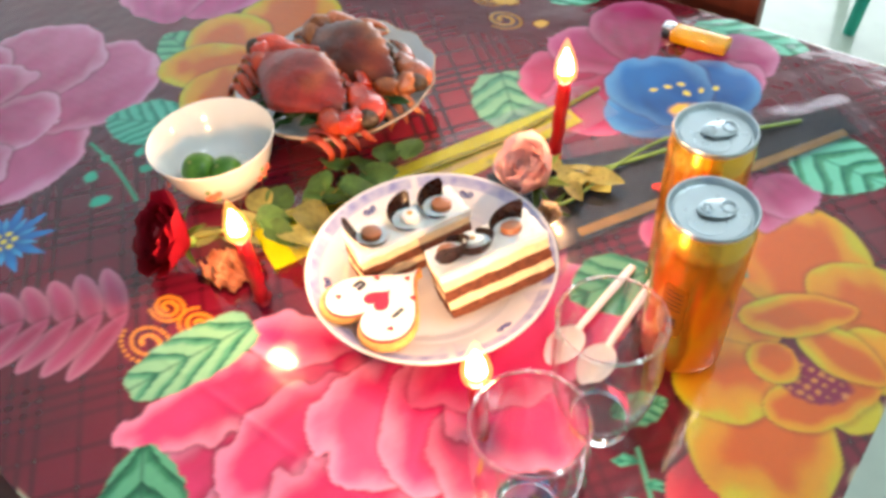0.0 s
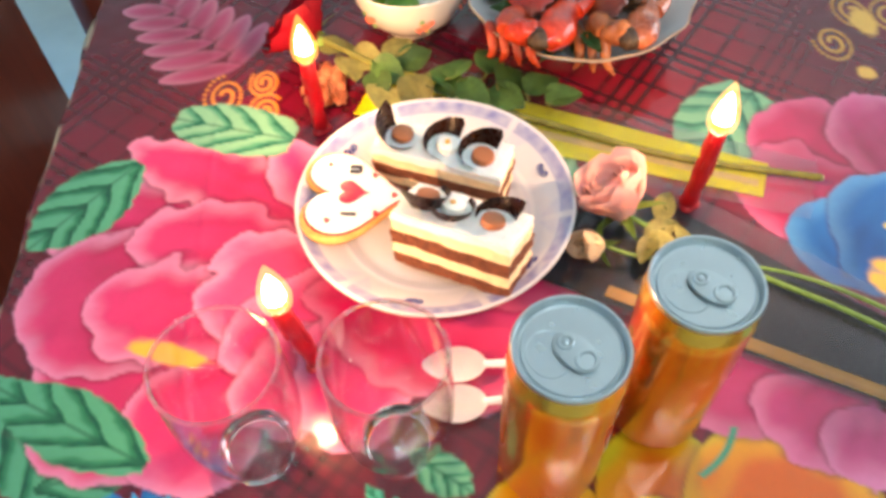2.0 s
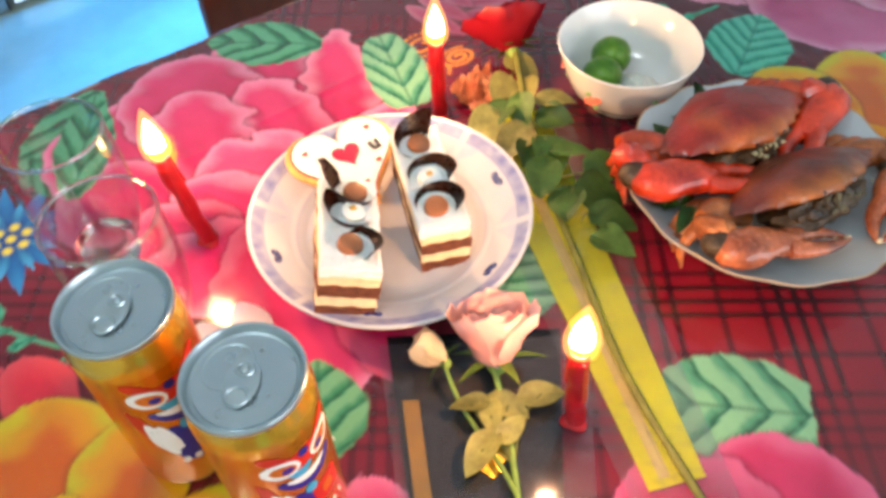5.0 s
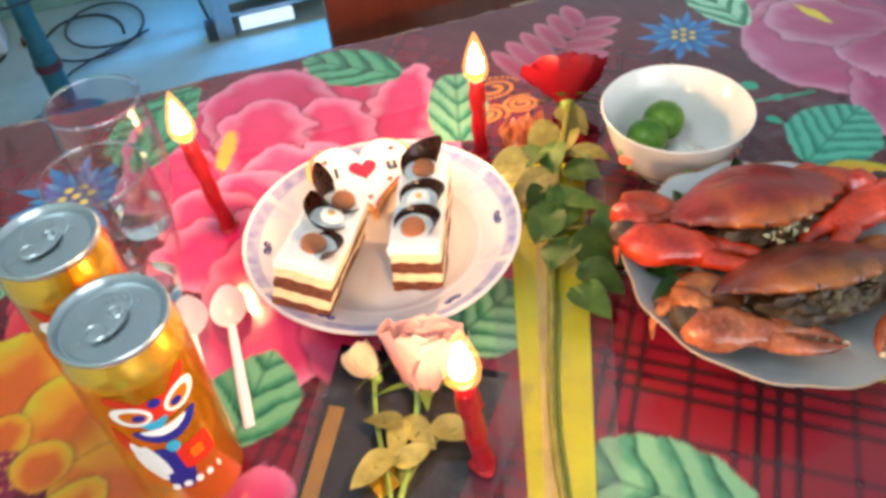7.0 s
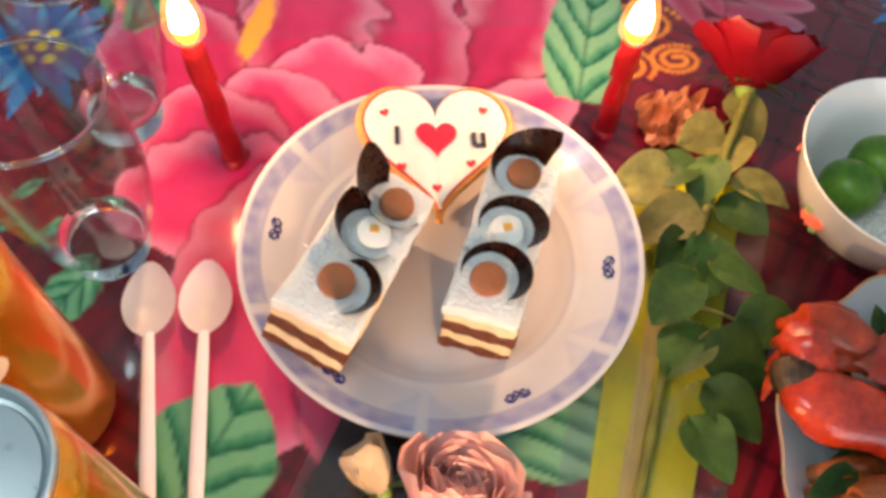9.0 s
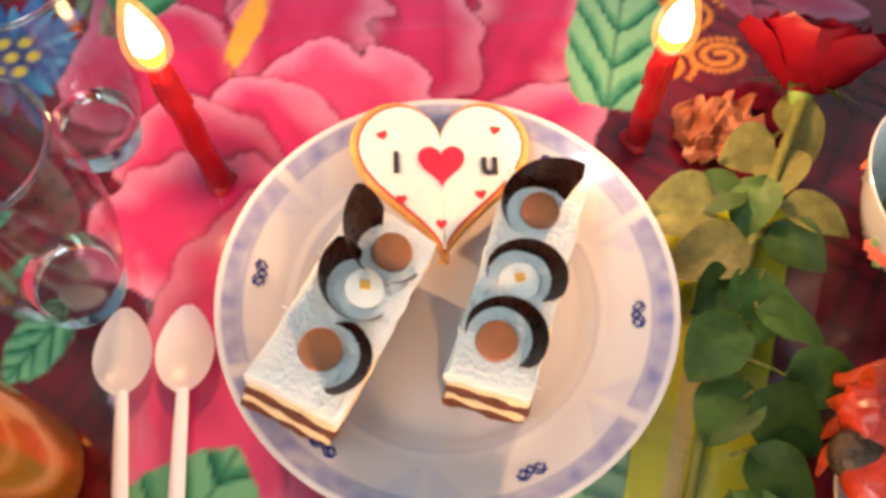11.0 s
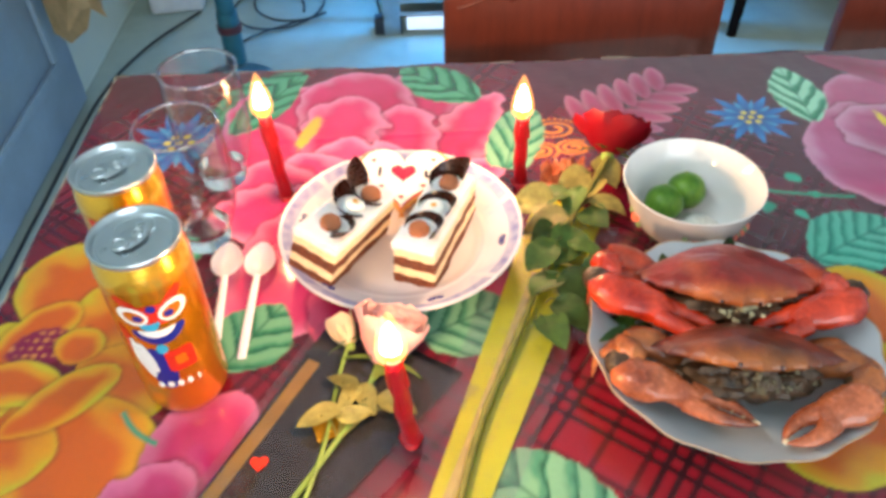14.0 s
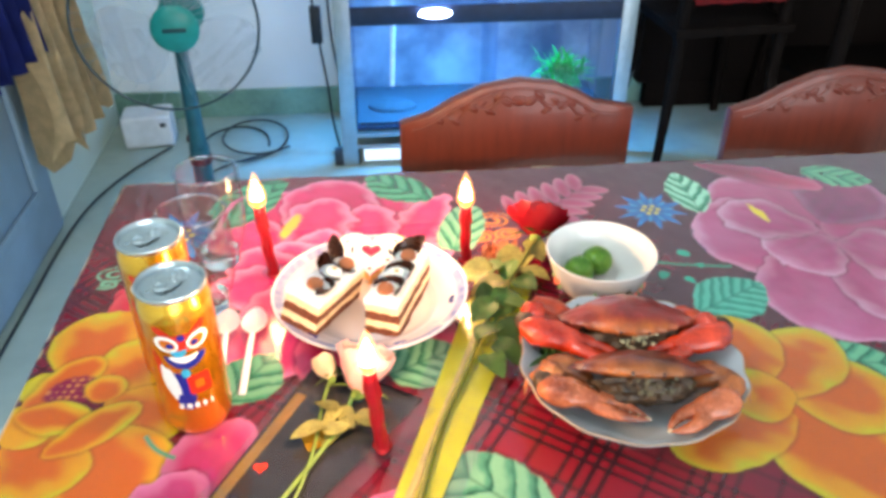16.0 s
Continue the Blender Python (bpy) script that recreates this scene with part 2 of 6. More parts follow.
def ground():
    """Dark red ground with a slanted plaid of thin dark lines, greyer towards the far right."""
    INK[:] = blend("5c0c1e", "6e0f26", smooth01(0.5 + 0.5 * CLOUD))
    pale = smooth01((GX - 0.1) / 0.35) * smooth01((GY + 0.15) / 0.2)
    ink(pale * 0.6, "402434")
    hot = smooth01(1 - np.hypot((GX - 0.14) / 1.3, GY + 0.22) / 0.16)
    ink(hot * 0.85, "8c0a1c")
    for angle in (radians(54), radians(-37)):
        d = -GX * math.sin(angle) + GY * math.cos(angle)
        for off, strength in ((0, 0.75), (0.011, 0.8), (0.022, 0.8), (0.034, 0.65), (0.062, 0.6)):
            e = np.abs((d - off + 0.0925 / 2) % 0.0925 - 0.0925 / 2)
            ink(smooth01(1.5 - e / 0.0022) * min(1, strength * 1.15) * (0.55 + 0.45 * hot) * (0.60 + 0.40 * smooth01(0.6 + CLOUD)), "1c040b")


def frame_uv(bx, by, tx, ty):
    dx, dy = tx - bx, ty - by
    length = math.hypot(dx, dy)
    dx, dy = dx / length, dy / length
    return ((GX - bx) * dx + (GY - by) * dy) / length, -(GX - bx) * dy + (GY - by) * dx, length


def petal(bx, by, tx, ty, width, deep="c2185a", mid="e2457f", rim="f7b9d2", ruffle=0.35, fat=0.5, alpha=1.0, edge=0.010, shade=0.6):
    """A printed petal: deep at its base, a pale ruffled rim, darker where it tucks under."""
    u, v, length = frame_uv(bx, by, tx, ty)
    rn = RUF * ruffle * 0.008 + RUF2 * ruffle * 0.0012
    uc = np.clip((u + 0.15) / 1.15, 0, 1)
    half = width / 2 * np.sin(math.pi * np.clip(uc ** (0.8 + fat), 0, 1)) ** 0.55
    lim = np.minimum(half - np.abs(v), np.minimum((1 - u) * length, (u + 0.15) * length)) + rn
    lim = np.where((u < -0.15) | (u > 1.1), -1, lim)
    m = smooth01(lim / 0.0022) * alpha
    ink(smooth01((lim + 0.005) / 0.008) * 0.65 * alpha, "3a0620")
    f = smooth01(uc * 0.9 + 0.25 * RUF * 0.4 - 0.25 * np.abs(v) / (width / 2))
    col = blend(deep, mid, f)
    streak = 0.5 + 0.5 * np.sin(v / width * 34 + u * 2 + RUF * 1.3)
    col = col * (1 - 0.14 * streak * (1 - f))[..., None]
    tipward = 0.3 + 0.7 * smooth01(uc * 1.2)
    wide = smooth01(1 - lim / (edge * 2.2)) * 0.45 * tipward
    thin = smooth01(1 - lim / (edge * 0.42)) * 0.75 * tipward
    r = np.maximum(wide, thin)
    c2 = np.array(rgb(rim))
    col = col * (1 - r)[..., None] + c2 * r[..., None]
    ink(m, col)


def yellow_petal(bx, by, tx, ty, width, edge=0.018):
    """A printed petal: orange in the middle, shading to yellow and a yellow-green rim, with a thin dark outline."""
    u, v, length = frame_uv(bx, by, tx, ty)
    uc = np.clip((u + 0.15) / 1.15, 0, 1)
    half = width / 2 * np.sin(math.pi * np.clip(uc ** 1.2, 0, 1)) ** 0.5
    lim = np.minimum(half - np.abs(v), np.minimum((1 - u) * length, (u + 0.15) * length)) + RUF * 0.0012
    lim = np.where((u < -0.15) | (u > 1.1), -1, lim)
    ink(smooth01((lim + 0.005) / 0.008) * 0.55, "4a1408")
    d = lim / edge + 0.8 * (1 - smooth01(uc * 1.5)) + 0.3 * RUF
    col = blend("bcac20", "d28e14", smooth01(d / 0.8))
    col = col * (1 - smooth01((d - 0.7) / 1.2))[..., None] + np.array(rgb("c45a10")) * smooth01((d - 0.7) / 1.2)[..., None]
    ink(smooth01(lim / 0.0022), col)


def leaf_print(bx, by, tx, ty, width, dark="125640", light="64ac80", mid="3c8c66", bands=4, square=0.0, alpha=1.0):
    """A printed leaf with slanted pale and dark bands either side of its rib."""
    u, v, length = frame_uv(bx, by, tx, ty)
    half = width / 2 * np.clip(np.sin(math.pi * np.clip(u * 0.96 + 0.04, 0, 1)), 0, 1) ** (0.75 - 0.5 * square)
    lim = np.minimum(half - np.abs(v), np.minimum(u, 1 - u) * length * (1.2 if square else 3)) + RUF2 * 0.0012
    m = smooth01(lim / 0.0022) * alpha
    s = (u + 0.05 * RUF * 0.3) * bands - np.abs(v) / width * bands * 0.85 * np.where(v > 0, 1.0, 0.8)
    p = (s + 0.05 * RUF) % 1.0
    f = smooth01(0.12 + np.minimum(p * 1.5, (1 - p) * 9) + 0.10 * RUF2)
    col = blend(dark, mid, smooth01(f * 2))
    col = col * (1 - smooth01(f * 2 - 1))[..., None] + np.array(rgb(light)) * smooth01(f * 2 - 1)[..., None]
    rib = smooth01(1.3 - np.abs(v) / 0.0016) * 0.6
    col = col * (1 - rib)[..., None] + np.array(rgb(dark)) * rib[..., None]
    edge = smooth01(1 - lim / 0.004) * 0.35
    col = col * (1 - edge)[..., None] + np.array(rgb(light)) * edge[..., None]
    ink(m, col)


def blue_star(cx, cy, r, turn=0.0, n=10):
    a = np.arctan2(GY - cy, GX - cx) + turn
    d = np.hypot(GX - cx, GY - cy)
    for k, (col_a, col_b, size) in enumerate((("0a4490", "2a84c8", 1.0), ("083a80", "44a4dc", 0.70))):
        aa = (a + k * math.pi / n) % (2 * math.pi / n) - math.pi / n
        lim = r * size * (1 - 0.62 * (np.abs(aa) / (math.pi / n)) ** 0.8) - d
        f = smooth01(d / (r * size)) * smooth01(1 - np.abs(aa) / (math.pi / n))
        ink(smooth01(lim / 0.002), blend(col_a, col_b, f))
    for k in range(7):
        b = k * 2 * math.pi / 6
        rr = 0 if k == 6 else r * 0.2
        e = np.hypot(GX - cx - rr * math.cos(b), GY - cy - rr * math.sin(b))
        ink(smooth01(1.5 - e / (r * 0.06)), "e8d24a")


def curl(cx, cy, r0, turns, start, colour, w=0.0016, grow=1.0):
    """A thin spiral line."""
    for i in range(int(turns * 26)):
        f = i / (turns * 26)
        b = start + f * turns * 2 * math.pi
        rr = r0 * (1 - 0.8 * f) * grow
        e = np.hypot(GX - cx - rr * math.cos(b), GY - cy - rr * 0.7 * math.sin(b))
        ink(smooth01(1.6 - e / w) * 0.9, colour)


def stem_print(ax, ay, bx, by, colour="2f8a6e", w=0.0018):
    u, v, length = frame_uv(ax, ay, bx, by)
    ink(smooth01(1.6 - np.abs(v + 0.004 * np.sin(u * 3)) / w) * (u > 0) * (u < 1), colour)


def spot(cx, cy, rx, ry, colour, soft=0.002, turn=0.0, alpha=1.0):
    dx, dy = GX - cx, GY - cy
    px, py = dx * math.cos(turn) + dy * math.sin(turn), -dx * math.sin(turn) + dy * math.cos(turn)
    d = (1 - np.hypot(px / rx, py / ry)) * min(rx, ry) + RUF2 * 0.001
    ink(smooth01(d / soft) * alpha, colour)


def fern(bx, by, tx, ty, width, n=6):
    for i in range(n):
        f = (i + 0.6) / n
        x, y = bx + (tx - bx) * f, by + (ty - by) * f
        dx, dy = (tx - bx), (ty - by)
        k = width / 2 / math.hypot(dx, dy) * (1 - 0.5 * f)
        for s in (-1, 1):
            petal(x, y, x + dx * 0.22 - s * dy * k, y + dy * 0.22 + s * dx * k, width * 0.2, "a02a58", "c4527c", "e8acc2", 0.05, 0.3, 0.7, 0.005)


def print_cloth():
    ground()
    # far right pink peony
    petal(0.50, 0.06, 0.46, 0.235, 0.16, "a83464", "b8587e", "dca8c0", 0.6)
    petal(0.50, 0.08, 0.36, 0.10, 0.17, "a83464", "bc5c86", "e2b2c8", 0.7)
    petal(0.52, 0.05, 0.43, -0.10, 0.17, "a83464", "bc5c86", "e2b2c8", 0.7)
    petal(0.54, 0.05, 0.57, -0.10, 0.16, "a83464", "c0628a", "e2b2c8", 0.7)
    petal(0.54, 0.09, 0.70, 0.05, 0.18, "a83464", "bc5c86", "e2b2c8", 0.6)
    petal(0.54, 0.12, 0.62, 0.21, 0.12, "7c1450", "9a2c5e", "d08cac", 0.5)
    petal(0.51, 0.07, 0.44, 0.03, 0.10, "a43062", "bc5c86", "e4b8cc", 0.6)
    petal(0.53, 0.06, 0.60, 0.02, 0.11, "a43062", "bc5c86", "e4b8cc", 0.6)
    petal(0.50, 0.10, 0.41, 0.15, 0.09, "a43062", "bc5c86", "e4b8cc", 0.6)
    spot(0.458, 0.138, 0.007, 0.024, "e6c832", 0.003, 0.2)
    petal(0.44, 0.262, 0.57, 0.19, 0.05, "7a0f38", "b82a58", "d8789a", 0.3)
    leaf_print(0.388, 0.146, 0.388, 0.25, 0.055, "1c6a50", "9ad6b4")
    leaf_print(0.56, 0.24, 0.64, 0.20, 0.06)
    leaf_print(0.315, -0.047, 0.40, -0.003, 0.075, "0d6a5c", "4fae94", "248e76", 6)
    for x, y, r in ((0.300, 0.020, 0.007), (0.325, 0.010, 0.006), (0.335, 0.060, 0.007), (0.30, 0.075, 0.008), (0.345, 0.035, 0.005)):
        spot(x, y, r, r * 1.3, "2fa588", 0.002, x * 40)
    stem_print(0.27, 0.055, 0.38, 0.03)
    # right yellow flower
    leaf_print(0.39, -0.13, 0.475, -0.14, 0.065)
    yellow_petal(0.33, -0.17, 0.41, -0.30, 0.13)
    yellow_petal(0.36, -0.15, 0.45, -0.20, 0.10)
    yellow_petal(0.34, -0.16, 0.425, -0.09, 0.085)
    yellow_petal(0.34, -0.14, 0.33, -0.055, 0.08)
    yellow_petal(0.33, -0.20, 0.225, -0.228, 0.075)
    yellow_petal(0.35, -0.17, 0.295, -0.165, 0.07)
    petal(0.48, -0.19, 0.50, -0.30, 0.12, "b02a70", "d8609c", "f0b0d0", 0.5)
    petal(0.50, -0.17, 0.60, -0.24, 0.12, "b02a70", "d8609c", "f0b0d0", 0.5)
    # blue star flowers
    blue_star(0.328, 0.157, 0.047)
    blue_star(-0.238, 0.150, 0.058, 0.2)
    fern(0.157, 0.140, 0.255, 0.222, 0.12)
    # gold ornaments
    for cx, cy, s in ((0.130, 0.150, 1), (0.11, 0.115, 0.8), (0.145, 0.118, 0.7)):
        curl(cx, cy, 0.026 * s, 2.2, cx * 50, "e08a2c")
    for cx, cy in ((0.20, -0.40), (0.16, -0.37), (0.19, -0.43)):
        curl(cx, cy, 0.024, 2.0, cy * 30, "c8963c")
    spot(0.185, -0.405, 0.022, 0.012, "d8a848", 0.004)
    spot(0.12, -0.385, 0.009, 0.009, "d8a848", 0.003)
    curl(-0.295, 0.075, 0.022, 1.8, 1.0, "6fae8e")
    curl(-0.30, 0.058, 0.012, 1.4, 4.0, "6fae8e")
    # green leaves round the big peony
    leaf_print(0.045, 0.205, -0.02, 0.274, 0.055, "0d4a34", "5aa47c", "2e7c56")
    leaf_print(-0.125, 0.272, -0.215, 0.195, 0.06, "0d4a34", "4f9a74", "2a7450")
    leaf_print(-0.20, 0.225, -0.175, 0.150, 0.04, "0d4a34", "4f9a74", "2a7450")
    # big magenta peony beside the plate
    PD, PM, PR = "9c0c44", "d2306e", "e6aed2"
    petal(-0.10, 0.10, -0.165, 0.245, 0.13, PD, PM, PR, 0.8)
    petal(-0.12, 0.10, -0.20, 0.165, 0.10, "b01552", PM, PR, 0.8)
    petal(-0.02, 0.10, 0.005, 0.272, 0.10, PD, PM, PR, 0.6)
    petal(-0.06, 0.12, -0.07, 0.272, 0.13, PD, PM, PR, 0.6)
    petal(-0.005, 0.07, 0.082, 0.222, 0.075, PD, PM, "f2b2ce", 0.8, 0.1)
    petal(-0.02, 0.09, -0.015, 0.205, 0.075, "a8124e", PM, PR, 0.8)
    petal(-0.09, 0.09, -0.07, 0.225, 0.085, "b01552", PM, PR, 0.8)
    spot(-0.112, 0.160, 0.009, 0.034, "e8a83a", 0.003, -0.35)
    petal(-0.08, 0.02, -0.055, 0.148, 0.11, PD, "e44a80", PR, 1.0)
    petal(-0.06, 0.02, -0.125, 0.125, 0.07, PD, PM, PR, 0.7)
    petal(-0.10, 0.06, -0.175, 0.095, 0.075, PD, PM, PR, 0.7)
    petal(-0.09, 0.05, -0.185, 0.025, 0.085, "b01552", PM, PR, 0.7)
    petal(-0.08, 0.05, -0.128, -0.112, 0.115, PD, "e44a80", PR, 0.7)
    petal(-0.05, 0.00, -0.075, -0.125, 0.055, "a00f44", "c8245c", "e07a9c", 0.4)
    petal(0.01, 0.02, 0.055, -0.09, 0.06, "a00f44", "c8245c", "e07a9c", 0.4)
    petal(0.0, 0.06, 0.075, 0.10, 0.05, PD, PM, PR, 0.4)
    leaf_print(0.076, 0.088, 0.107, 0.188, 0.055, "1c5a44", "7cae88", "4a8e6c", 4, 0.85)
    leaf_print(0.060, 0.208, -0.022, 0.276, 0.066, "0d4a34", "549e78", "2a7450")
    leaf_print(-0.188, 0.160, -0.128, 0.270, 0.050, "0d4a34", "4f9a74", "2a7450")
    # sprig of small leaves and buds beside the blue star flower
    stem_print(-0.275, 0.088, -0.215, 0.010, "4f9a7a", 0.0014)
    for x, y, dx, dy in ((-0.262, 0.070, -0.020, 0.012), (-0.268, 0.080, 0.004, 0.020), (-0.250, 0.055, -0.022, 0.002), (-0.240, 0.042, 0.018, 0.012), (-0.232, 0.030, -0.018, -0.008), (-0.222, 0.018, 0.016, 0.010)):
        leaf_print(x, y, x + dx, y + dy, 0.011, "145c48", "4fa888", "2c8468", 2)
    for x, y in ((-0.285, 0.030), (-0.268, 0.028), (-0.278, 0.018)):
        petal(x, y, x + 0.006, y + 0.018, 0.012, "a80e2a", "cc2440", "e0707c", 0.1, edge=0.003)
    # leaves near the spoons, the sleeves and the near side
    leaf_print(-0.150, -0.135, -0.112, -0.072, 0.066, "1b5c42", "6cac84", "3c8a64")
    leaf_print(-0.19, 0.00, -0.215, -0.035, 0.03, "1b5c42", "6cac84", "3c8a64")
    leaf_print(-0.005, -0.112, 0.062, -0.080, 0.075, "27604a", "7ab08c", "4a8a6a", 5, 0.4)
    leaf_print(0.106, -0.287, 0.038, -0.222, 0.076, "245440", "78a882", "4c8868", 4, 0.85)
    # left yellow flower with a dotted magenta heart
    petal(-0.262, -0.025, -0.27, 0.045, 0.05, "a8122e", "c82a40", "d85a60", 0.3)
    yellow_petal(-0.275, -0.090, -0.286, 0.010, 0.100)
    yellow_petal(-0.255, -0.105, -0.222, -0.040, 0.075)
    yellow_petal(-0.245, -0.125, -0.185, -0.165, 0.080)
    yellow_petal(-0.262, -0.165, -0.205, -0.262, 0.115)
    yellow_petal(-0.300, -0.165, -0.292, -0.235, 0.095)
    yellow_petal(-0.300, -0.130, -0.334, -0.165, 0.060)
    yellow_petal(-0.300, -0.115, -0.332, -0.085, 0.045)
    yellow_petal(-0.320, -0.120, -0.272, -0.062, 0.045, 0.007)
    spot(-0.289, -0.107, 0.026, 0.021, "7c1638", 0.004, 0.5)
    for i in range(-3, 4):
        for j in range(-2, 3):
            if (i / 3.3) ** 2 + (j / 2.4) ** 2 < 1:
                spot(-0.289 + 0.0070 * i + 0.002 * j, -0.107 + 0.0075 * j, 0.0027, 0.0026, "c8783a", 0.0015)
    yellow_petal(-0.262, -0.120, -0.258, -0.088, 0.040, 0.007)
    yellow_petal(-0.322, -0.134, -0.262, -0.146, 0.044, 0.008)
    yellow_petal(-0.284, -0.178, -0.224, -0.128, 0.042, 0.008)
    # pink lobes on the near side, the blue flower and its surround
    petal(-0.17, -0.27, -0.135, -0.155, 0.085, "94164a", "bc386e", "dc90b4", 0.6)
    petal(-0.16, -0.27, -0.20, -0.215, 0.07, "8c1446", "b43a72", "d88cb0", 0.6)
    petal(-0.18, -0.28, -0.225, -0.265, 0.07, "8a2458", "b24478", "d894b8", 0.6)
    stem_print(-0.212, -0.168, -0.182, -0.195)
    leaf_print(-0.18, -0.335, -0.265, -0.33, 0.085, "0f6a56", "6fc8a8")
    leaf_print(0.14, -0.43, 0.10, -0.50, 0.06, "0f6a56", "6fc8a8")
    leaf_print(-0.02, -0.47, -0.14, -0.485, 0.06, "0f6a56", "6fc8a8")
    petal(0.0, -0.35, 0.085, -0.285, 0.10, "8c1040", "b82a5c", "d878a0", 0.6)
    petal(-0.01, -0.34, 0.00, -0.245, 0.10, "8c1040", "b82a5c", "d878a0", 0.6)
    petal(0.0, -0.38, 0.095, -0.365, 0.09, "8c1446", "b43a72", "d88cb0", 0.6)
    petal(0.0, -0.39, 0.065, -0.475, 0.10, "8c1446", "b43a72", "d88cb0", 0.6)
    petal(-0.05, -0.40, -0.11, -0.47, 0.09, "8a2458", "b24478", "d894b8", 0.6)
    petal(-0.06, -0.39, -0.13, -0.40, 0.08, "8a2458", "b24478", "d894b8", 0.6)
    petal(-0.080, -0.335, -0.125, -0.375, 0.075, "0a3a7c", "165ca4", "5096c8", 0.4)
    petal(-0.085, -0.325, -0.085, -0.425, 0.095, "0a3a7c", "1a64b0", "6aaede", 0.4)
    petal(-0.085, -0.315, -0.010, -0.300, 0.080, "0c4288", "1e68b4", "6aaede", 0.4)
    petal(-0.085, -0.320, 0.002, -0.385, 0.105, "0c4288", "1e6cba", "7ab8e4", 0.5)
    for x, y, turn in ((-0.086, -0.322, 0.3), (-0.074, -0.330, 1.1), (-0.088, -0.338, -0.5)):
        spot(x, y, 0.015, 0.009, "e8b040", 0.004, turn)
    for k in range(6):
        spot(-0.088 + 0.010 * k, -0.378 + 0.007 * (k % 3) + 0.004 * k, 0.0032, 0.0050, "e8d04a", 0.0015, 0.5 * k)


print_cloth()
# far right repeats of the ground fade into plain plaid; a pale worn hem runs round the cloth
hem = np.minimum(np.minimum(GX - X0, X1 - GX), np.minimum(GY - Y0, Y1 - GY))
ink(smooth01(1.4 - hem / 0.0018) * smooth01(0.45 + RUF), "cfc4a4")
GZ = TOP + 0.00022 * field(0.10, 11, 2) + 0.00010 * field(0.03, 12, 2)
# a fold line pressed across the vinyl behind the plate
GZ += 0.0007 * np.exp(-((GY - 0.150 - 0.02 * GX) / 0.0035) ** 2) * smooth01(3 - np.abs(GX + 0.02) / 0.06)


def build_cloth():
    edge = 0.0016 * np.sin(GX * 37) * (np.abs(GY - Y1) < 1e-6) + 0.0014 * np.sin(GX * 61 + 1) * (np.abs(GY - Y1) < 1e-6)
    vx, vy, vz = GX + 0, GY + edge, GZ + 0
    co = np.stack([vx, vy, vz], -1).reshape(-1, 3)
    idx = np.arange(NX * NY).reshape(NY, NX)
    quads = np.stack([idx[:-1, :-1], idx[:-1, 1:], idx[1:, 1:], idx[1:, :-1]], -1).reshape(-1, 4)
    # hem turned down round the edge
    ring = np.concatenate([idx[0, :], idx[1:, -1], idx[-1, -2::-1], idx[-2:0:-1, 0]])
    low = co[ring] - np.array([0, 0, 0.0035])
    base = len(co)
    k = np.arange(len(ring))
    k2 = (k + 1) % len(ring)
    skirt = np.stack([ring[k2], ring[k], base + k, base + k2], -1)
    co = np.concatenate([co, low])
    quads = np.concatenate([quads, skirt])
    me = bpy.data.meshes.new("tablecloth")
    me.vertices.add(len(co))
    me.vertices.foreach_set("co", co.ravel())
    me.loops.add(len(quads) * 4)
    me.loops.foreach_set("vertex_index", quads.ravel().astype(np.int32))
    me.polygons.add(len(quads))
    me.polygons.foreach_set("loop_start", np.arange(0, len(quads) * 4, 4, dtype=np.int32))
    me.update(calc_edges=True)
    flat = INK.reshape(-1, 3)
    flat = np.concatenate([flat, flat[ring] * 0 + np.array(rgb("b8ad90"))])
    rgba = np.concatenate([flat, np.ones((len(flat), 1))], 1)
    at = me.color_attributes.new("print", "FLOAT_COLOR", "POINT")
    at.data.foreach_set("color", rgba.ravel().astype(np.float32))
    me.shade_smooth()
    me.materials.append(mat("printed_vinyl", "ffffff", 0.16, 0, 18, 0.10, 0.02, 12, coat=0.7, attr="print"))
    return tagged(new("tablecloth", me), "glossy vinyl tablecloth printed with big pink, blue and yellow flowers", "tablecloth")


build_cloth()


def build_table():
    wood = mat("dark_red_wood", "4a1a10", 0.3, 0, 12, 0.35, 0.1, 8, coat=0.4, stretch=(1, 8, 8))
    t = thing("dining_table", "dark wooden dining table under a printed tablecloth", "table")
    part("tabletop", box(X0 + 0.004, X1 - 0.004, Y0 + 0.004, Y1 - 0.004, TOP - 0.032, TOP - 0.0022, 0.004), wood, t)
    for x0, x1, y0, y1 in ((X0 + .06, X1 - .06, Y0 + .05, Y0 + .07), (X0 + .06, X1 - .06, Y1 - .07, Y1 - .05)):
        part("apron", box(x0, x1, y0, y1, TOP - 0.12, TOP - 0.032, 0.003), wood, t)
    for x in (X0 + 0.08, X1 - 0.08):
        for y in (Y0 + 0.08, Y1 - 0.08):
            prof = [(0, 0), (0.018, 0), (0.02, 0.03), (0.026, 0.3), (0.03, 0.52), (0.024, 0.55), (0.034, 0.60), (0.034, TOP - 0.032), (0, TOP - 0.032)]
            part("leg", moved(lathe(prof, 20), Matrix.Translation((x, y, 0))), wood, t)


build_table()

# ---- things on the table ----
PORC = dict(rough=0.12, scale=30, vary=0.05, bump=0.01, coat=0.4)


def painted(ob, colour_of, name="print"):
    """Per-vertex glaze colours from a function of the local place."""
    me = ob.data
    at = me.color_attributes.new(name, "FLOAT_COLOR", "POINT")
    for i, v in enumerate(me.vertices):
        at.data[i].color = (*colour_of(v.co), 1)


def mixc(a, b, f):
    f = max(0.0, min(1.0, f))
    return tuple(x * (1 - f) + y * f for x, y in zip(a, b))


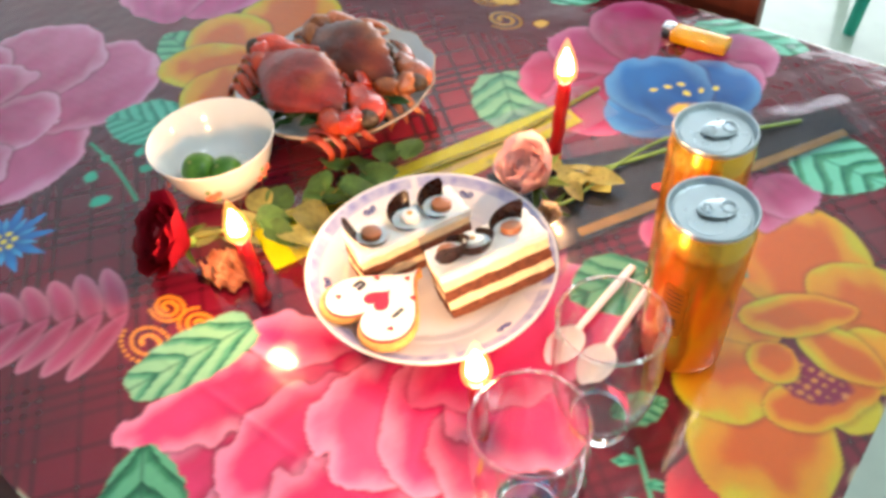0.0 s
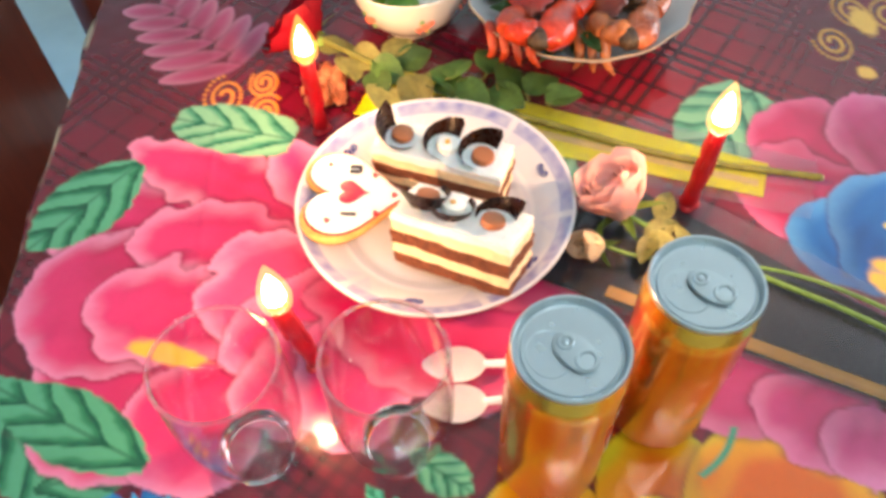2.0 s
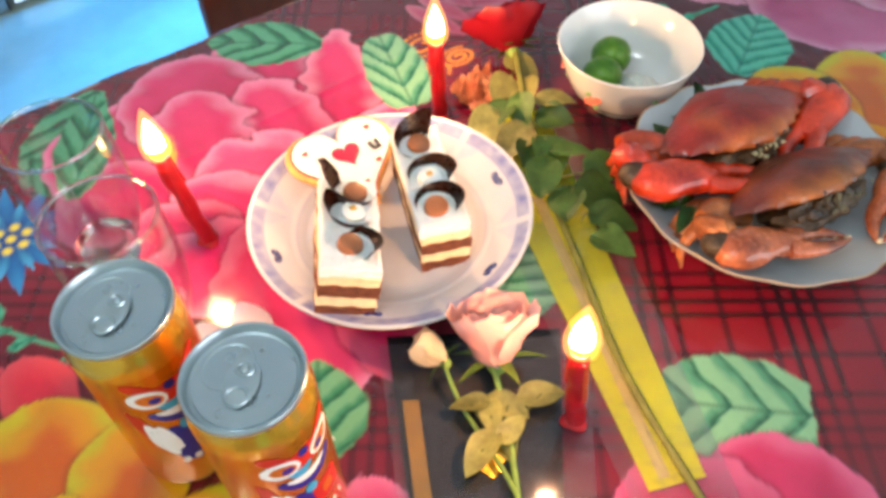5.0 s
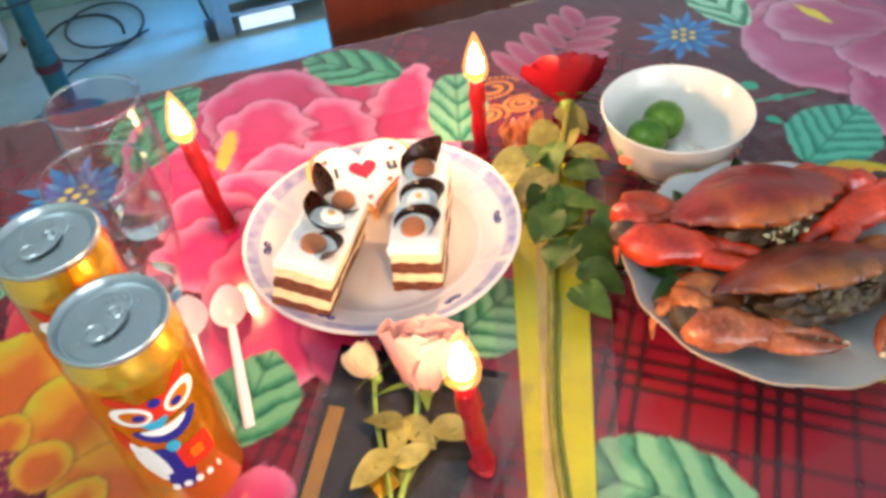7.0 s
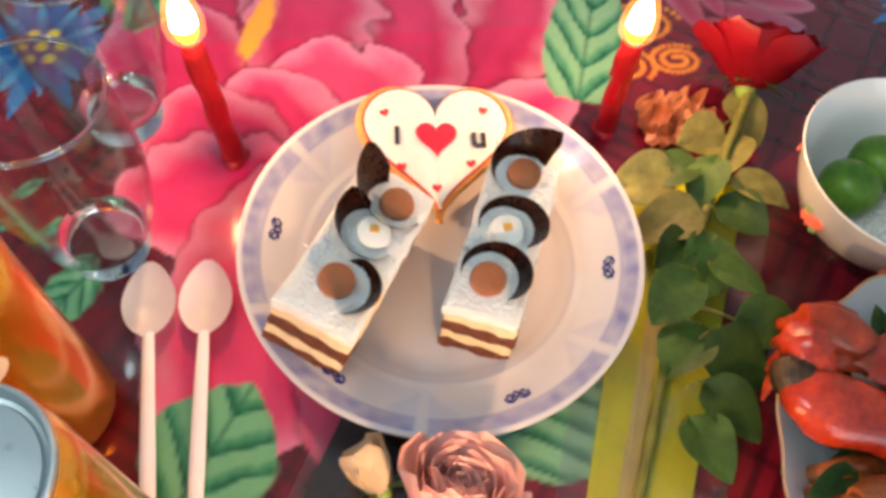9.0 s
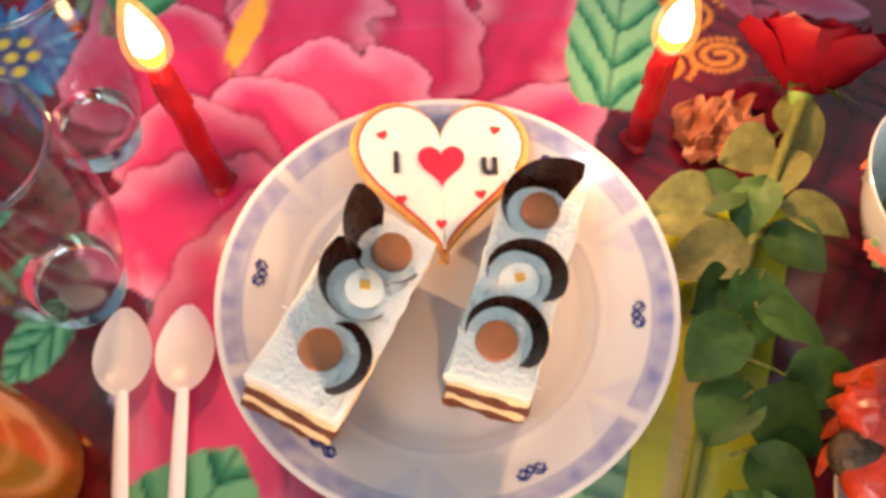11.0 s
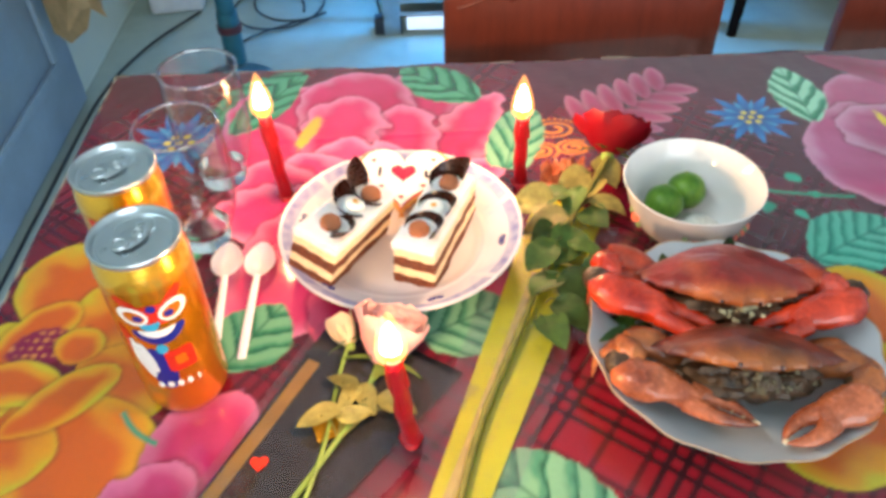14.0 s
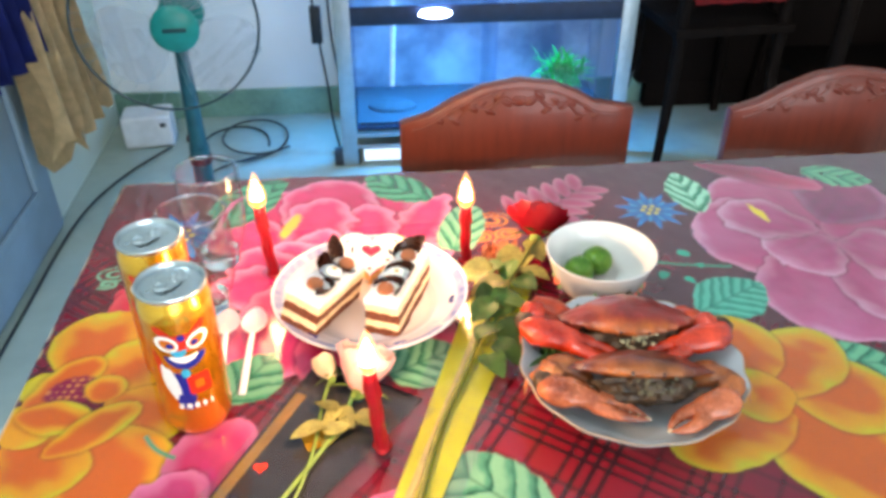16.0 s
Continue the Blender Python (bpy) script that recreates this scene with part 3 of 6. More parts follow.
def build_cake_plate():
    p = thing("dinner_plate", "white porcelain plate with blue-violet rim panels, holding cake", "plate", pose(-0.0185, -0.021, TOP + 0.0003))
    prof = [(0, 0.0095), (0.048, 0.0090), (0.050, 0.0), (0.054, 0.0), (0.056, 0.0090), (0.072, 0.0165), (0.0940, 0.0300), (0.0968, 0.0330), (0.0968, 0.0347), (0.0950, 0.0347)]
    prof += [(0.0950 - i * 0.00135, 0.0347 - i * 0.000775) for i in range(1, 20)] + [(0.068 - i * 0.0010, 0.0200 - i * 0.00055) for i in range(1, 10)] + [(0.055, 0.0142), (0.05, 0.0136), (0.03, 0.0130), (0, 0.0130)]
    body = part("dish", lathe(prof, 300), mat("glazed_plate", "ffffff", attr="print", **PORC), p)
    white, blue, pale = rgb("d2ced2"), rgb("6a70b0"), rgb("aaaacc")
    turn = radians(-12)

    def glaze(c):
        r, a = math.hypot(c.x, c.y), math.atan2(c.y, c.x) - turn
        if c.z < 0.0125:
            return white
        ring = max(0, 1 - abs(r - 0.0655) / 0.0009)
        k = (a / (2 * math.pi) * 6 + 0.5) % 1
        side = min(k, 1 - k)
        gap = max(0, min(1, (side - 0.018) / 0.012))
        wash = 0.75 + 0.45 * noise.noise(Vector((c.x * 160, c.y * 160, 2)))
        band = gap * max(0, min(1, (r - 0.0872) / 0.0012)) * max(0, min(1, (0.0948 - r) / 0.0010))
        line = gap * max(0, 1 - abs(r - 0.0868) / 0.0007)
        wing = gap * max(0, min(1, (r - 0.0715 - 0.075 * max(0, side - 0.03)) / 0.0015)) * max(0, min(1, (0.20 - side) / 0.05)) * (r < 0.088)
        out = mixc(white, pale, 0.55 * ring)
        out = mixc(out, pale, 0.38 * wing * wash)
        out = mixc(out, blue, 0.80 * band * wash)
        return mixc(out, blue, 0.6 * line)

    painted(body, glaze)
    dk = mat("cobalt_glaze", "34347c", 0.2, 0, 60, 0.2, 0.01)
    for k in range(6):
        a = turn + k * math.pi / 3
        bm = bmesh.new()

        def on_rim(off, out):
            r = 0.0805 + out
            x, y = r * math.cos(a) - off * math.sin(a), r * math.sin(a) + off * math.cos(a)
            q = math.hypot(x, y)
            return (x, y, 0.0347 - (0.0950 - q) / 0.0027 * 0.00155 + 0.0002)

        for side in (-1, 1):
            sweep([on_rim(side * (0.0036 + 0.0022 * (1 - i / 18) * math.cos(i * 0.5)), 0.0024 * (1 - i / 18) * math.sin(i * 0.5)) for i in range(14)], 0.00055, 5, bm=bm)
            sweep([on_rim(side * 0.0010, 0.0022), on_rim(side * 0.0034, 0.0032), on_rim(side * 0.0060, 0.0020)], 0.0005, 5, bm=bm)
        sweep([on_rim(0.0013 * math.cos(i * 0.7), 0.0016 * math.sin(i * 0.7)) for i in range(10)], 0.0006, 5, bm=bm)
        part("scroll_mark", bm, dk, p)
    return p


def heart_line(s, n=48):
    pts = []
    for i in range(n):
        a = 2 * math.pi * i / n
        x = 16 * math.sin(a) ** 3
        y = 13 * math.cos(a) - 5 * math.cos(2 * a) - 2 * math.cos(3 * a) - math.cos(4 * a)
        pts.append((x / 16 * s, (y + 2.5) / 16 * s * 1.08))
    return pts


def flat_text(body, size, material, parent, m, name):
    cu = bpy.data.curves.new("lettering", "FONT")
    cu.body, cu.size, cu.extrude, cu.offset, cu.resolution_u = body, size, 0.0004, 0.0005, 4
    cu.align_x, cu.align_y = "CENTER", "CENTER"
    tmp = bpy.data.objects.new("tmp", cu)
    me = bpy.data.meshes.new_from_object(tmp)
    bpy.data.objects.remove(tmp)
    me.materials.clear()
    me.materials.append(material)
    ob = new(name, me)
    ob.parent, ob.matrix_local = parent, m
    return ob


def build_cookie():
    c = thing("heart_cookie", "iced heart cookie with red heart and lettering on the plate rim", "cookie", pose(-0.0165, 0.0310, TOP + 0.0315, 5, 2, -3))
    part("biscuit", outline(heart_line(0.041), 0, 0.0065, 0.0025, 3), mat("baked_biscuit", "d9a05a", 0.65, 0, 90, 0.3, 0.3, 5, sub=0.1), c)
    part("red_piping", outline(heart_line(0.0378), 0.006, 0.0080, 0.0006), mat("red_icing", "d8323c", 0.35, 0, 200, 0.2, 0.1, sub=0.1), c, "thin red icing line")
    part("icing", outline(heart_line(0.0366), 0.006, 0.0088, 0.001), mat("white_icing", "f4ece4", 0.35, 0, 70, 0.06, 0.12, 5, sub=0.2), c, "smooth white icing")
    part("icing_heart", moved(outline(heart_line(0.0105), 0.0086, 0.0098, 0.0005), Matrix.Translation((0, 0.004, 0))), mat("pink_red_icing", "e02c48", 0.35, 0, 120, 0.15, 0.1), c, "red icing heart")
    ink_m = mat("dark_icing", "3a2f38", 0.4, 0, 120, 0.2, 0.1)
    flat_text("u", 0.017, ink_m, c, pose(0.0215, 0.0055, 0.0092), "letter")
    flat_text("I", 0.014, ink_m, c, pose(-0.020, 0.006, 0.0092), "letter")
    for x, y, r in ((-0.026, 0.020, 20), (0.025, 0.022, -10), (-0.018, -0.012, 0), (0.017, -0.010, 10), (-0.001, -0.024, 0)):
        part("small_icing_heart", moved(outline(heart_line(0.0024, 20), 0.0086, 0.0093), pose(x, y, 0, 0, 0, r)), MATS["red_icing"], c)


def build_cake(name, m, length, label, toppings):
    """A cake slice lying along +y from its front face; toppings: (kind, x, y, turn)."""
    w = 0.0375 if name == "left" else 0.0335
    cake = thing("cake_slice", label, "cake", m, group="cake slices on the plate")
    sponge = mat("cocoa_sponge", "74402a", 0.85, 0, 160, 0.45, 0.9, 5)
    cream = mat("yellow_custard", "f0d6ac", 0.55, 0, 140, 0.15, 0.4, 5, sub=0.15)
    white = mat("whipped_cream", "e6e6e4", 0.6, 0, 120, 0.06, 0.7, 4, sub=0.2)
    zs = (("sponge_layer", 0.0, 0.0085, sponge), ("custard_layer", 0.0085, 0.0165, cream), ("sponge_layer", 0.0165, 0.0265, sponge), ("custard_layer", 0.0265, 0.0345, cream), ("cream_top", 0.0345, 0.041, white))
    for n, z0, z1, mm in zs:
        bm = box(-w / 2, w / 2, 0, length, z0, z1)
        bmesh.ops.subdivide_edges(bm, edges=bm.edges[:], cuts=9, use_grid_fill=True)
        top = n == "cream_top"
        for v in bm.verts:
            d = noise.noise(v.co * 260) * 0.0007 + noise.noise(v.co * 90 + Vector((z0 * 900, 0, 0))) * 0.0009
            out = Vector((1 if v.co.x > 0.016 else -1 if v.co.x < -0.016 else 0, 1 if v.co.y > length - 1e-4 else -1 if v.co.y < 1e-4 else 0, 0))
            if abs(v.co.z - z0) < 1e-5 and z0 > 0 or abs(v.co.z - z1) < 1e-5 and not top:
                v.co.z += 0.0011 * noise.noise(Vector((v.co.x * 170, v.co.y * 170, round(v.co.z * 2000))))
            v.co += out * d * 1.5
            if top and v.co.z > 0.0405:
                v.co.z += 0.0008 * noise.noise(v.co * 150)
                v.co -= out * 0.0012
        part(n, bm, mm, cake)
    # coconut shreds on the cream
    shred = bmesh.new()
    r = random.Random(int(length * 9000))
    for _ in range(90):
        x, y, a = r.uniform(-w / 2, w / 2), r.uniform(0, length), r.uniform(0, 6.3)
        e = 0.0022
        sweep([(x, y, 0.0412), (x + e * math.cos(a), y + e * math.sin(a), 0.0412 + r.uniform(0, 0.0012))], 0.0003, 4, bm=shred)
    tagged(part("coconut_shred", shred, white, cake), kind="stuff")
    choc = mat("dark_chocolate", "38180f", 0.28, 0, 60, 0.25, 0.08, coat=0.2)
    milk = mat("milk_chocolate", "a0603c", 0.35, 0, 90, 0.2, 0.1, coat=0.15)
    pale = mat("white_chocolate", "f1ece4", 0.35, 0, 90, 0.05, 0.1, sub=0.15)
    yolk = mat("toffee_chip", "d9a24e", 0.4, 0, 90, 0.2, 0.1)
    for kind, x, y, *arc in toppings:
        if kind in ("button", "pearl"):
            rr = 0.0080
            prof = [(0, 0), (rr, 0), (rr, 0.0030), (rr * 0.93, 0.0046), (rr * 0.6, 0.0053), (0, 0.0055)]
            btn = part("chocolate_button" if kind == "button" else "white_button", moved(lathe(prof, 28), pose(x, y, 0.0405, 8, 6, 0)), milk if kind == "button" else pale, cake,
                       "milk chocolate button" if kind == "button" else "white chocolate button with a toffee chip")
            if kind == "pearl":
                part("toffee_chip", moved(box(-0.002, 0.002, -0.0018, 0.0018, 0, 0.001, 0.0004), pose(x, y, 0.0461, 6, 4, 30)), yolk, btn)
        else:
            # a curled shard: an upright ribbon along an arc, its height changing from end to end
            start, stop, h0, h1 = arc
            bm = bmesh.new()
            n, cols = 26, []
            for i in range(n + 1):
                f = i / n
                a = radians(start + (stop - start) * f)
                hgt = h0 + (h1 - h0) * (f ** 1.5 if h1 > h0 else 1 - (1 - f) ** 1.5)
                hgt *= min(1, 0.3 + 5 * f, 0.75 + 7 * (1 - f))
                rad = 0.0122 + 0.0006 * math.sin(5 * f)
                cx, cy = x + rad * math.cos(a), y + rad * math.sin(a)
                cols.append((bm.verts.new((cx, cy, 0.0398)), bm.verts.new((cx + 0.5 * hgt * math.cos(a), cy + 0.5 * hgt * math.sin(a), 0.0398 + hgt))))
            for p, q in zip(cols, cols[1:]):
                bm.faces.new((p[0], q[0], q[1], p[1]))
            bmesh.ops.solidify(bm, geom=bm.faces[:], thickness=0.0014)
            part("chocolate_shard", bm, choc, cake, "thin curled dark chocolate shard")
    return cake


def build_spoon(m):
    s = thing("plastic_spoon", "white disposable plastic spoon lying on the tablecloth", "spoon", m, group="spoons beside the plate")
    white = mat("white_plastic", "f6f6ff", 0.3, 0, 60, 0.05, 0.02, sub=0.1)
    bm = bmesh.new()
    rows = []
    for i in range(15):
        u = i / 14
        w = 0.0128 * max(0.02, math.sin(math.pi * min(1, 0.02 + u * 0.96) ** 0.85)) ** 0.62
        row = []
        for j in range(-4, 5):
            v = j / 4
            row.append(bm.verts.new((v * w, -0.040 * (1 - u) + 0.0, 0.0075 - 0.006 * (1 - v * v) * math.sin(math.pi * u) ** 0.8)))
        rows.append(row)
    for a, b in zip(rows, rows[1:]):
        for j in range(8):
            bm.faces.new((a[j], a[j + 1], b[j + 1], b[j]))
    bmesh.ops.solidify(bm, geom=bm.faces[:], thickness=0.0009)
    part("bowl", bm, white, s)
    part("handle", sweep([(0, -0.0385, 0.0066), (0, -0.052, 0.0062), (0, -0.075, 0.0052), (0, -0.10, 0.0035), (0, -0.1195, 0.0023)], [0.0026, 0.0030, 0.0033, 0.0036, 0.0034], 8, 0.5), white, s)
    return s


def can_patch(rx, rz, s, z, kind="oval", turn=0.0, r=0.0287, rings=4, segs=28):
    """A flat printed shape wrapped on the can; s: millimetres round it, z: height."""
    bm = bmesh.new()
    verts = []
    for k in range(rings + 1):
        ring = []
        for i in range(segs):
            a = 2 * math.pi * i / segs
            f = k / rings
            x, y = math.cos(a), math.sin(a)
            if kind == "block":
                q = max(abs(x), abs(y))
                x, y = x / q, y / q
            if kind == "flame":
                y *= 1 + 0.5 * abs(math.sin(a * 2.5))
            x, y = x * rx * f, y * rz * f
            if kind == "moon":
                y -= 1.1 * rz * (x / rx) ** 2 * -1 + 0.2 * rz
            x, y = x * math.cos(turn) - y * math.sin(turn), x * math.sin(turn) + y * math.cos(turn)
            b = (s + x) / r
            ring.append(bm.verts.new((r * math.sin(b), -r * math.cos(b), z + y)))
        verts.append(ring)
    for a, b in zip(verts[1:], verts[2:]):
        for i in range(segs):
            bm.faces.new((a[i], a[(i + 1) % segs], b[(i + 1) % segs], b[i]))
    bm.faces.new(verts[1])
    bmesh.ops.delete(bm, geom=verts[0], context="VERTS")
    return bm


def build_can(m, label):
    c = thing("drink_can", label, "can", m, group="drink cans")
    gold = mat("gold_lacquered_metal", "e08a12", 0.24, 0.75, 25, 0.12, 0.02, 8, coat=0.5)
    alu = mat("brushed_aluminium", "c2ccd0", 0.3, 0.9, 40, 0.06, 0.006, 3)
    prof = [(0, 0.004), (0.019, 0.004), (0.0225, 0.0), (0.0245, 0.0015), (0.0282, 0.0095), (0.0286, 0.013), (0.0286, 0.1275), (0.0280, 0.1315), (0.0268, 0.1365), (0.0262, 0.1395), (0.0264, 0.1405)]
    part("body", lathe(prof, 72), gold, c, "gold lacquered can body")
    yel = mat("pale_gold_lacquer", "f0b83a", 0.22, 0.75, 25, 0.1, 0.02, 8, coat=0.5)
    part("shoulder", lathe([(0.02875, 0.122), (0.0288, 0.1276), (0.0282, 0.1317), (0.0270, 0.1367), (0.0264, 0.1397)], 72), yel, c, "pale gold shoulder")
    lid = part("lid", lathe([(0.0262, 0.1385), (0.0274, 0.1405), (0.0278, 0.1425), (0.0272, 0.1438), (0.0262, 0.1438), (0.0254, 0.1425), (0.0244, 0.1392), (0.0232, 0.1388), (0.0226, 0.1400), (0.012, 0.1402), (0, 0.1402)], 72), alu, c, "silver aluminium lid")
    tab = outline([(0.0078 * math.cos(a) , 0.0125 * math.sin(a) * (1 if math.sin(a) > 0 else 0.95)) for a in [2 * math.pi * i / 28 for i in range(28)]], 0.1418, 0.1428, 0.0003)
    spin = pose(0, 0, 0, 0, 0, -58)
    part("pull_tab", moved(tab, spin @ Matrix.Translation((0, -0.003, 0))), alu, lid, "raised pull tab")
    for y, r in ((-0.0095, 0.0048), (0.0035, 0.0034)):
        part("tab_ring", moved(sweep([(r * math.cos(a), y + r * 0.9 * math.sin(a), 0.1430) for a in [2 * math.pi * i / 20 for i in range(21)]], 0.0010, 6), spin), alu, lid)
    part("rivet", moved(ball(0.002, 1, 1, 0.5, (0, 0.0035, 0.1430), segs=12), spin), alu, lid)
    part("score_line", sweep([(0.012 * math.cos(a), 0.010 + 0.0105 * math.sin(a), 0.1402) for a in [2 * math.pi * i / 30 for i in range(31)]], 0.0005, 5), alu, lid)
    red, white, blue = mat("red_can_print", "d2301c", 0.3, 0.2, 60, 0.15, 0), mat("white_can_print", "f2efe8", 0.3, 0.1, 60, 0.05, 0), mat("blue_can_print", "1c2a8c", 0.3, 0.2, 60, 0.15, 0)
    cyan = mat("cyan_can_print", "38a8cc", 0.3, 0.2, 60, 0.15, 0)
    orange = mat("orange_can_print", "e07a18", 0.3, 0.4, 60, 0.15, 0)
    art = [("red_band", 0.019, 0.0085, 0, 0.103, "oval", 0, red, 0.02885), ("brow", 0.009, 0.0035, 0.014, 0.1135, "oval", 0.7, red, 0.0289), ("brow", 0.009, 0.0035, -0.014, 0.1135, "oval", -0.7, red, 0.0289)]
    for s in (-1, 1):
        art += [("white_ring", 0.0098, 0.0072, 0.0125 * s, 0.1035, "oval", 0.45 * s, white, 0.0290), ("orange_oval", 0.0068, 0.0044, 0.0115 * s, 0.1030, "oval", 0.45 * s, orange, 0.0291),
                ("blue_dot", 0.0030, 0.0026, 0.0095 * s, 0.1018, "oval", 0, blue, 0.0292)]
    art += [("blue_drop", 0.0030, 0.0030, 0, 0.1085, "oval", 0, blue, 0.0291), ("crescent", 0.0165, 0.0058, 0.0, 0.0845, "moon", 0, blue, 0.0289), ("crescent", 0.0115, 0.0030, -0.001, 0.0875, "moon", 0, white, 0.0290),
            ("cyan_spot", 0.0065, 0.0035, -0.004, 0.0935, "moon", 0, cyan, 0.02895), ("flame_shape", 0.0060, 0.0130, -0.0155, 0.064, "flame", 0.2, white, 0.0289), ("blue_panel", 0.0085, 0.020, -0.007, 0.054, "oval", 0.15, blue, 0.0288),
            ("red_block", 0.0092, 0.0098, 0.007, 0.060, "block", 0.05, red, 0.0289), ("gold_block", 0.0036, 0.0042, 0.007, 0.060, "block", 0.05, orange, 0.0290), ("cyan_spot", 0.0035, 0.0045, -0.002, 0.073, "oval", 0, cyan, 0.0291),
            ("red_flank", 0.0038, 0.012, -0.0215, 0.078, "flame", 0.2, red, 0.02885)]
    for i, w in enumerate((0.0020, 0.0022, 0.0020, 0.0018, 0.0009)):
        art.append(("logo_bar", w, 0.0028, -0.011 + 0.0062 * i, 0.0385, "oval", 0, white, 0.0292))
    # small print panel on the back
    art.append(("label_panel", 0.0085, 0.024, 0.085, 0.072, "block", 0, mat("dark_gold_print", "b0640e", 0.3, 0.6, 60, 0.1, 0), 0.0288))
    art.append(("label_mark", 0.0042, 0.0042, 0.085, 0.062, "block", 0, mat("brown_print", "4a2a10", 0.4, 0.1, 60, 0.1, 0), 0.0289))
    for i in range(5):
        art.append(("print_line", 0.0060, 0.0007, 0.085, 0.074 + 0.004 * i, "block", 0, MATS["brown_print"], 0.0289))
    for n, rx, rz, s, z, kind, turn, mm, r in art:
        part(n, can_patch(rx, rz, s, z, kind, turn, r), mm, c)
    return c


def build_glass(m):
    g = thing("drinking_glass", "empty clear rounded tumbler with a thick base", "glass", m, group="glasses behind the cans")
    outer = [(0.0222, 0.0150), (0.0268, 0.0240), (0.0308, 0.0370), (0.0332, 0.0520), (0.0342, 0.0660), (0.0341, 0.0800), (0.0334, 0.0960), (0.0325, 0.1090), (0.0322, 0.1150)]
    inner = [(r - 0.0011, z + 0.0004) for r, z in outer[::-1]]
    part("tumbler_wall", lathe(outer + inner, 72), clear("thin_clear_glass", "fcfefe", 0.01, 1.5, True), g, "thin clear curved glass wall")
    part("rim", sweep([(0.0320 * math.cos(a), 0.0320 * math.sin(a), 0.1150) for a in [2 * math.pi * i / 64 for i in range(65)]], 0.0011, 8), clear("clear_glass", "fdfefe", 0.0, 1.42), g, "rounded clear glass rim")
    part("thick_base", lathe([(0, 0.002), (0.0170, 0.0), (0.0200, 0.0008), (0.0212, 0.004), (0.0221, 0.0148), (0.0205, 0.0162), (0.0150, 0.0135), (0, 0.0125)], 72), clear("clear_glass", "fdfefe", 0.0, 1.42), g, "thick clear glass base")
    return g


def flame_edge_glow():
    """The outer part of a flame and the soft glow round it: mostly clear, glowing faintly orange."""
    if "flame_edge_glow" in MATS:
        return MATS["flame_edge_glow"]
    m = MATS["flame_edge_glow"] = bpy.data.materials.new("flame_edge_glow")
    m.use_nodes = True
    nt, n = m.node_tree, m.node_tree.nodes
    n.remove(n["Principled BSDF"])
    see, glow, both = n.new("ShaderNodeBsdfTransparent"), n.new("ShaderNodeEmission"), n.new("ShaderNodeAddShader")
    glow.inputs["Color"].default_value, glow.inputs["Strength"].default_value = (*rgb("ffa850"), 1), 0.7
    nt.links.new(see.outputs[0], both.inputs[0])
    nt.links.new(glow.outputs[0], both.inputs[1])
    nt.links.new(both.outputs[0], n["Material Output"].inputs[0])
    return m


def build_candle(base, top, label):
    """A thin taper from its base to the wick, with its flame."""
    b, t = Vector(base), Vector(top)
    c = thing("candle", label, "candle", Matrix.Translation(b), group="lit candles")
    d = t - b
    wax = mat("red_wax", "b80f1c", 0.35, 0, 60, 0.2, 0.05, sub=0.35)
    n = 14
    pts = [d * (i / n) + Vector((0.0006 * math.sin(i), 0.0005 * math.cos(i * 1.7), 0)) for i in range(n + 1)]
    part("taper", sweep(pts, [0.0058 + 0.0004 * math.sin(i * 1.3) for i in range(n)] + [0.0046], 18), wax, c)
    part("wax_pool", lathe([(0, 0.0), (0.0078, 0.0), (0.0074, 0.0012), (0.0060, 0.0022), (0, 0.0025)], 20, lambda a, r: (0.0012 * math.sin(3 * a), 0)), wax, c)
    drip = bmesh.new()
    for k in range(3):
        a = k * 2.2
        s = d * (0.98 - 0.02 * k) + Vector((0.0052 * math.cos(a), 0.0052 * math.sin(a), 0))
        e = d * (0.70 - 0.12 * k) + Vector((0.0058 * math.cos(a), 0.0058 * math.sin(a), 0))
        sweep([s, (s + e) / 2, e], [0.0009, 0.0012, 0.0017], 8, bm=drip)
    part("wax_drip", drip, wax, c)
    part("wick", sweep([d, d + Vector((0.0004, 0, 0.006))], 0.0006, 6), mat("burnt_wick", "1a1210", 0.9), c)
    prof = [(0, 0.0), (0.0036, 0.002), (0.0058, 0.006), (0.0062, 0.011), (0.0052, 0.018), (0.0030, 0.025), (0.0010, 0.030), (0, 0.032)]
    fl = part("flame", moved(lathe(prof, 20), Matrix.Translation(d + Vector((0, 0, 0.001)))), mat("candle_flame", "ffe2a0", 0.5, 0, 40, 0, 0, emit="ffd890", power=45.0), c, "bright yellow-white flame")
    fl.visible_shadow = False
    # shell wider than the flame's own edge, standing in for its bloom
    mantle = part("flame_mantle", moved(lathe([(0, -0.002), (0.0056, 0.001), (0.0092, 0.006), (0.0098, 0.012), (0.0084, 0.020), (0.0056, 0.029), (0.0022, 0.038), (0, 0.042)], 20), Matrix.Translation(d)), flame_edge_glow(), c, "orange outer edge and soft glow of the flame")
    mantle.visible_shadow = False
    fb = part("flame_base", moved(lathe([(0, -0.0015), (0.0036, 0.0012), (0.0056, 0.0045), (0.0064, 0.0085), (0.0062, 0.0105)], 20), Matrix.Translation(d)), mat("flame_foot", "ffb040", 0.5, 0, 40, 0, 0, emit="ff9a30", power=3.5), c, "yellow foot of the flame")
    fb.visible_shadow = False
    lamp("candle_flame_light", "POINT", Matrix.Translation(t + Vector((0, 0, 0.014))), FLAME_POWER, (1.0, 0.52, 0.25), size=0.006)
    return c


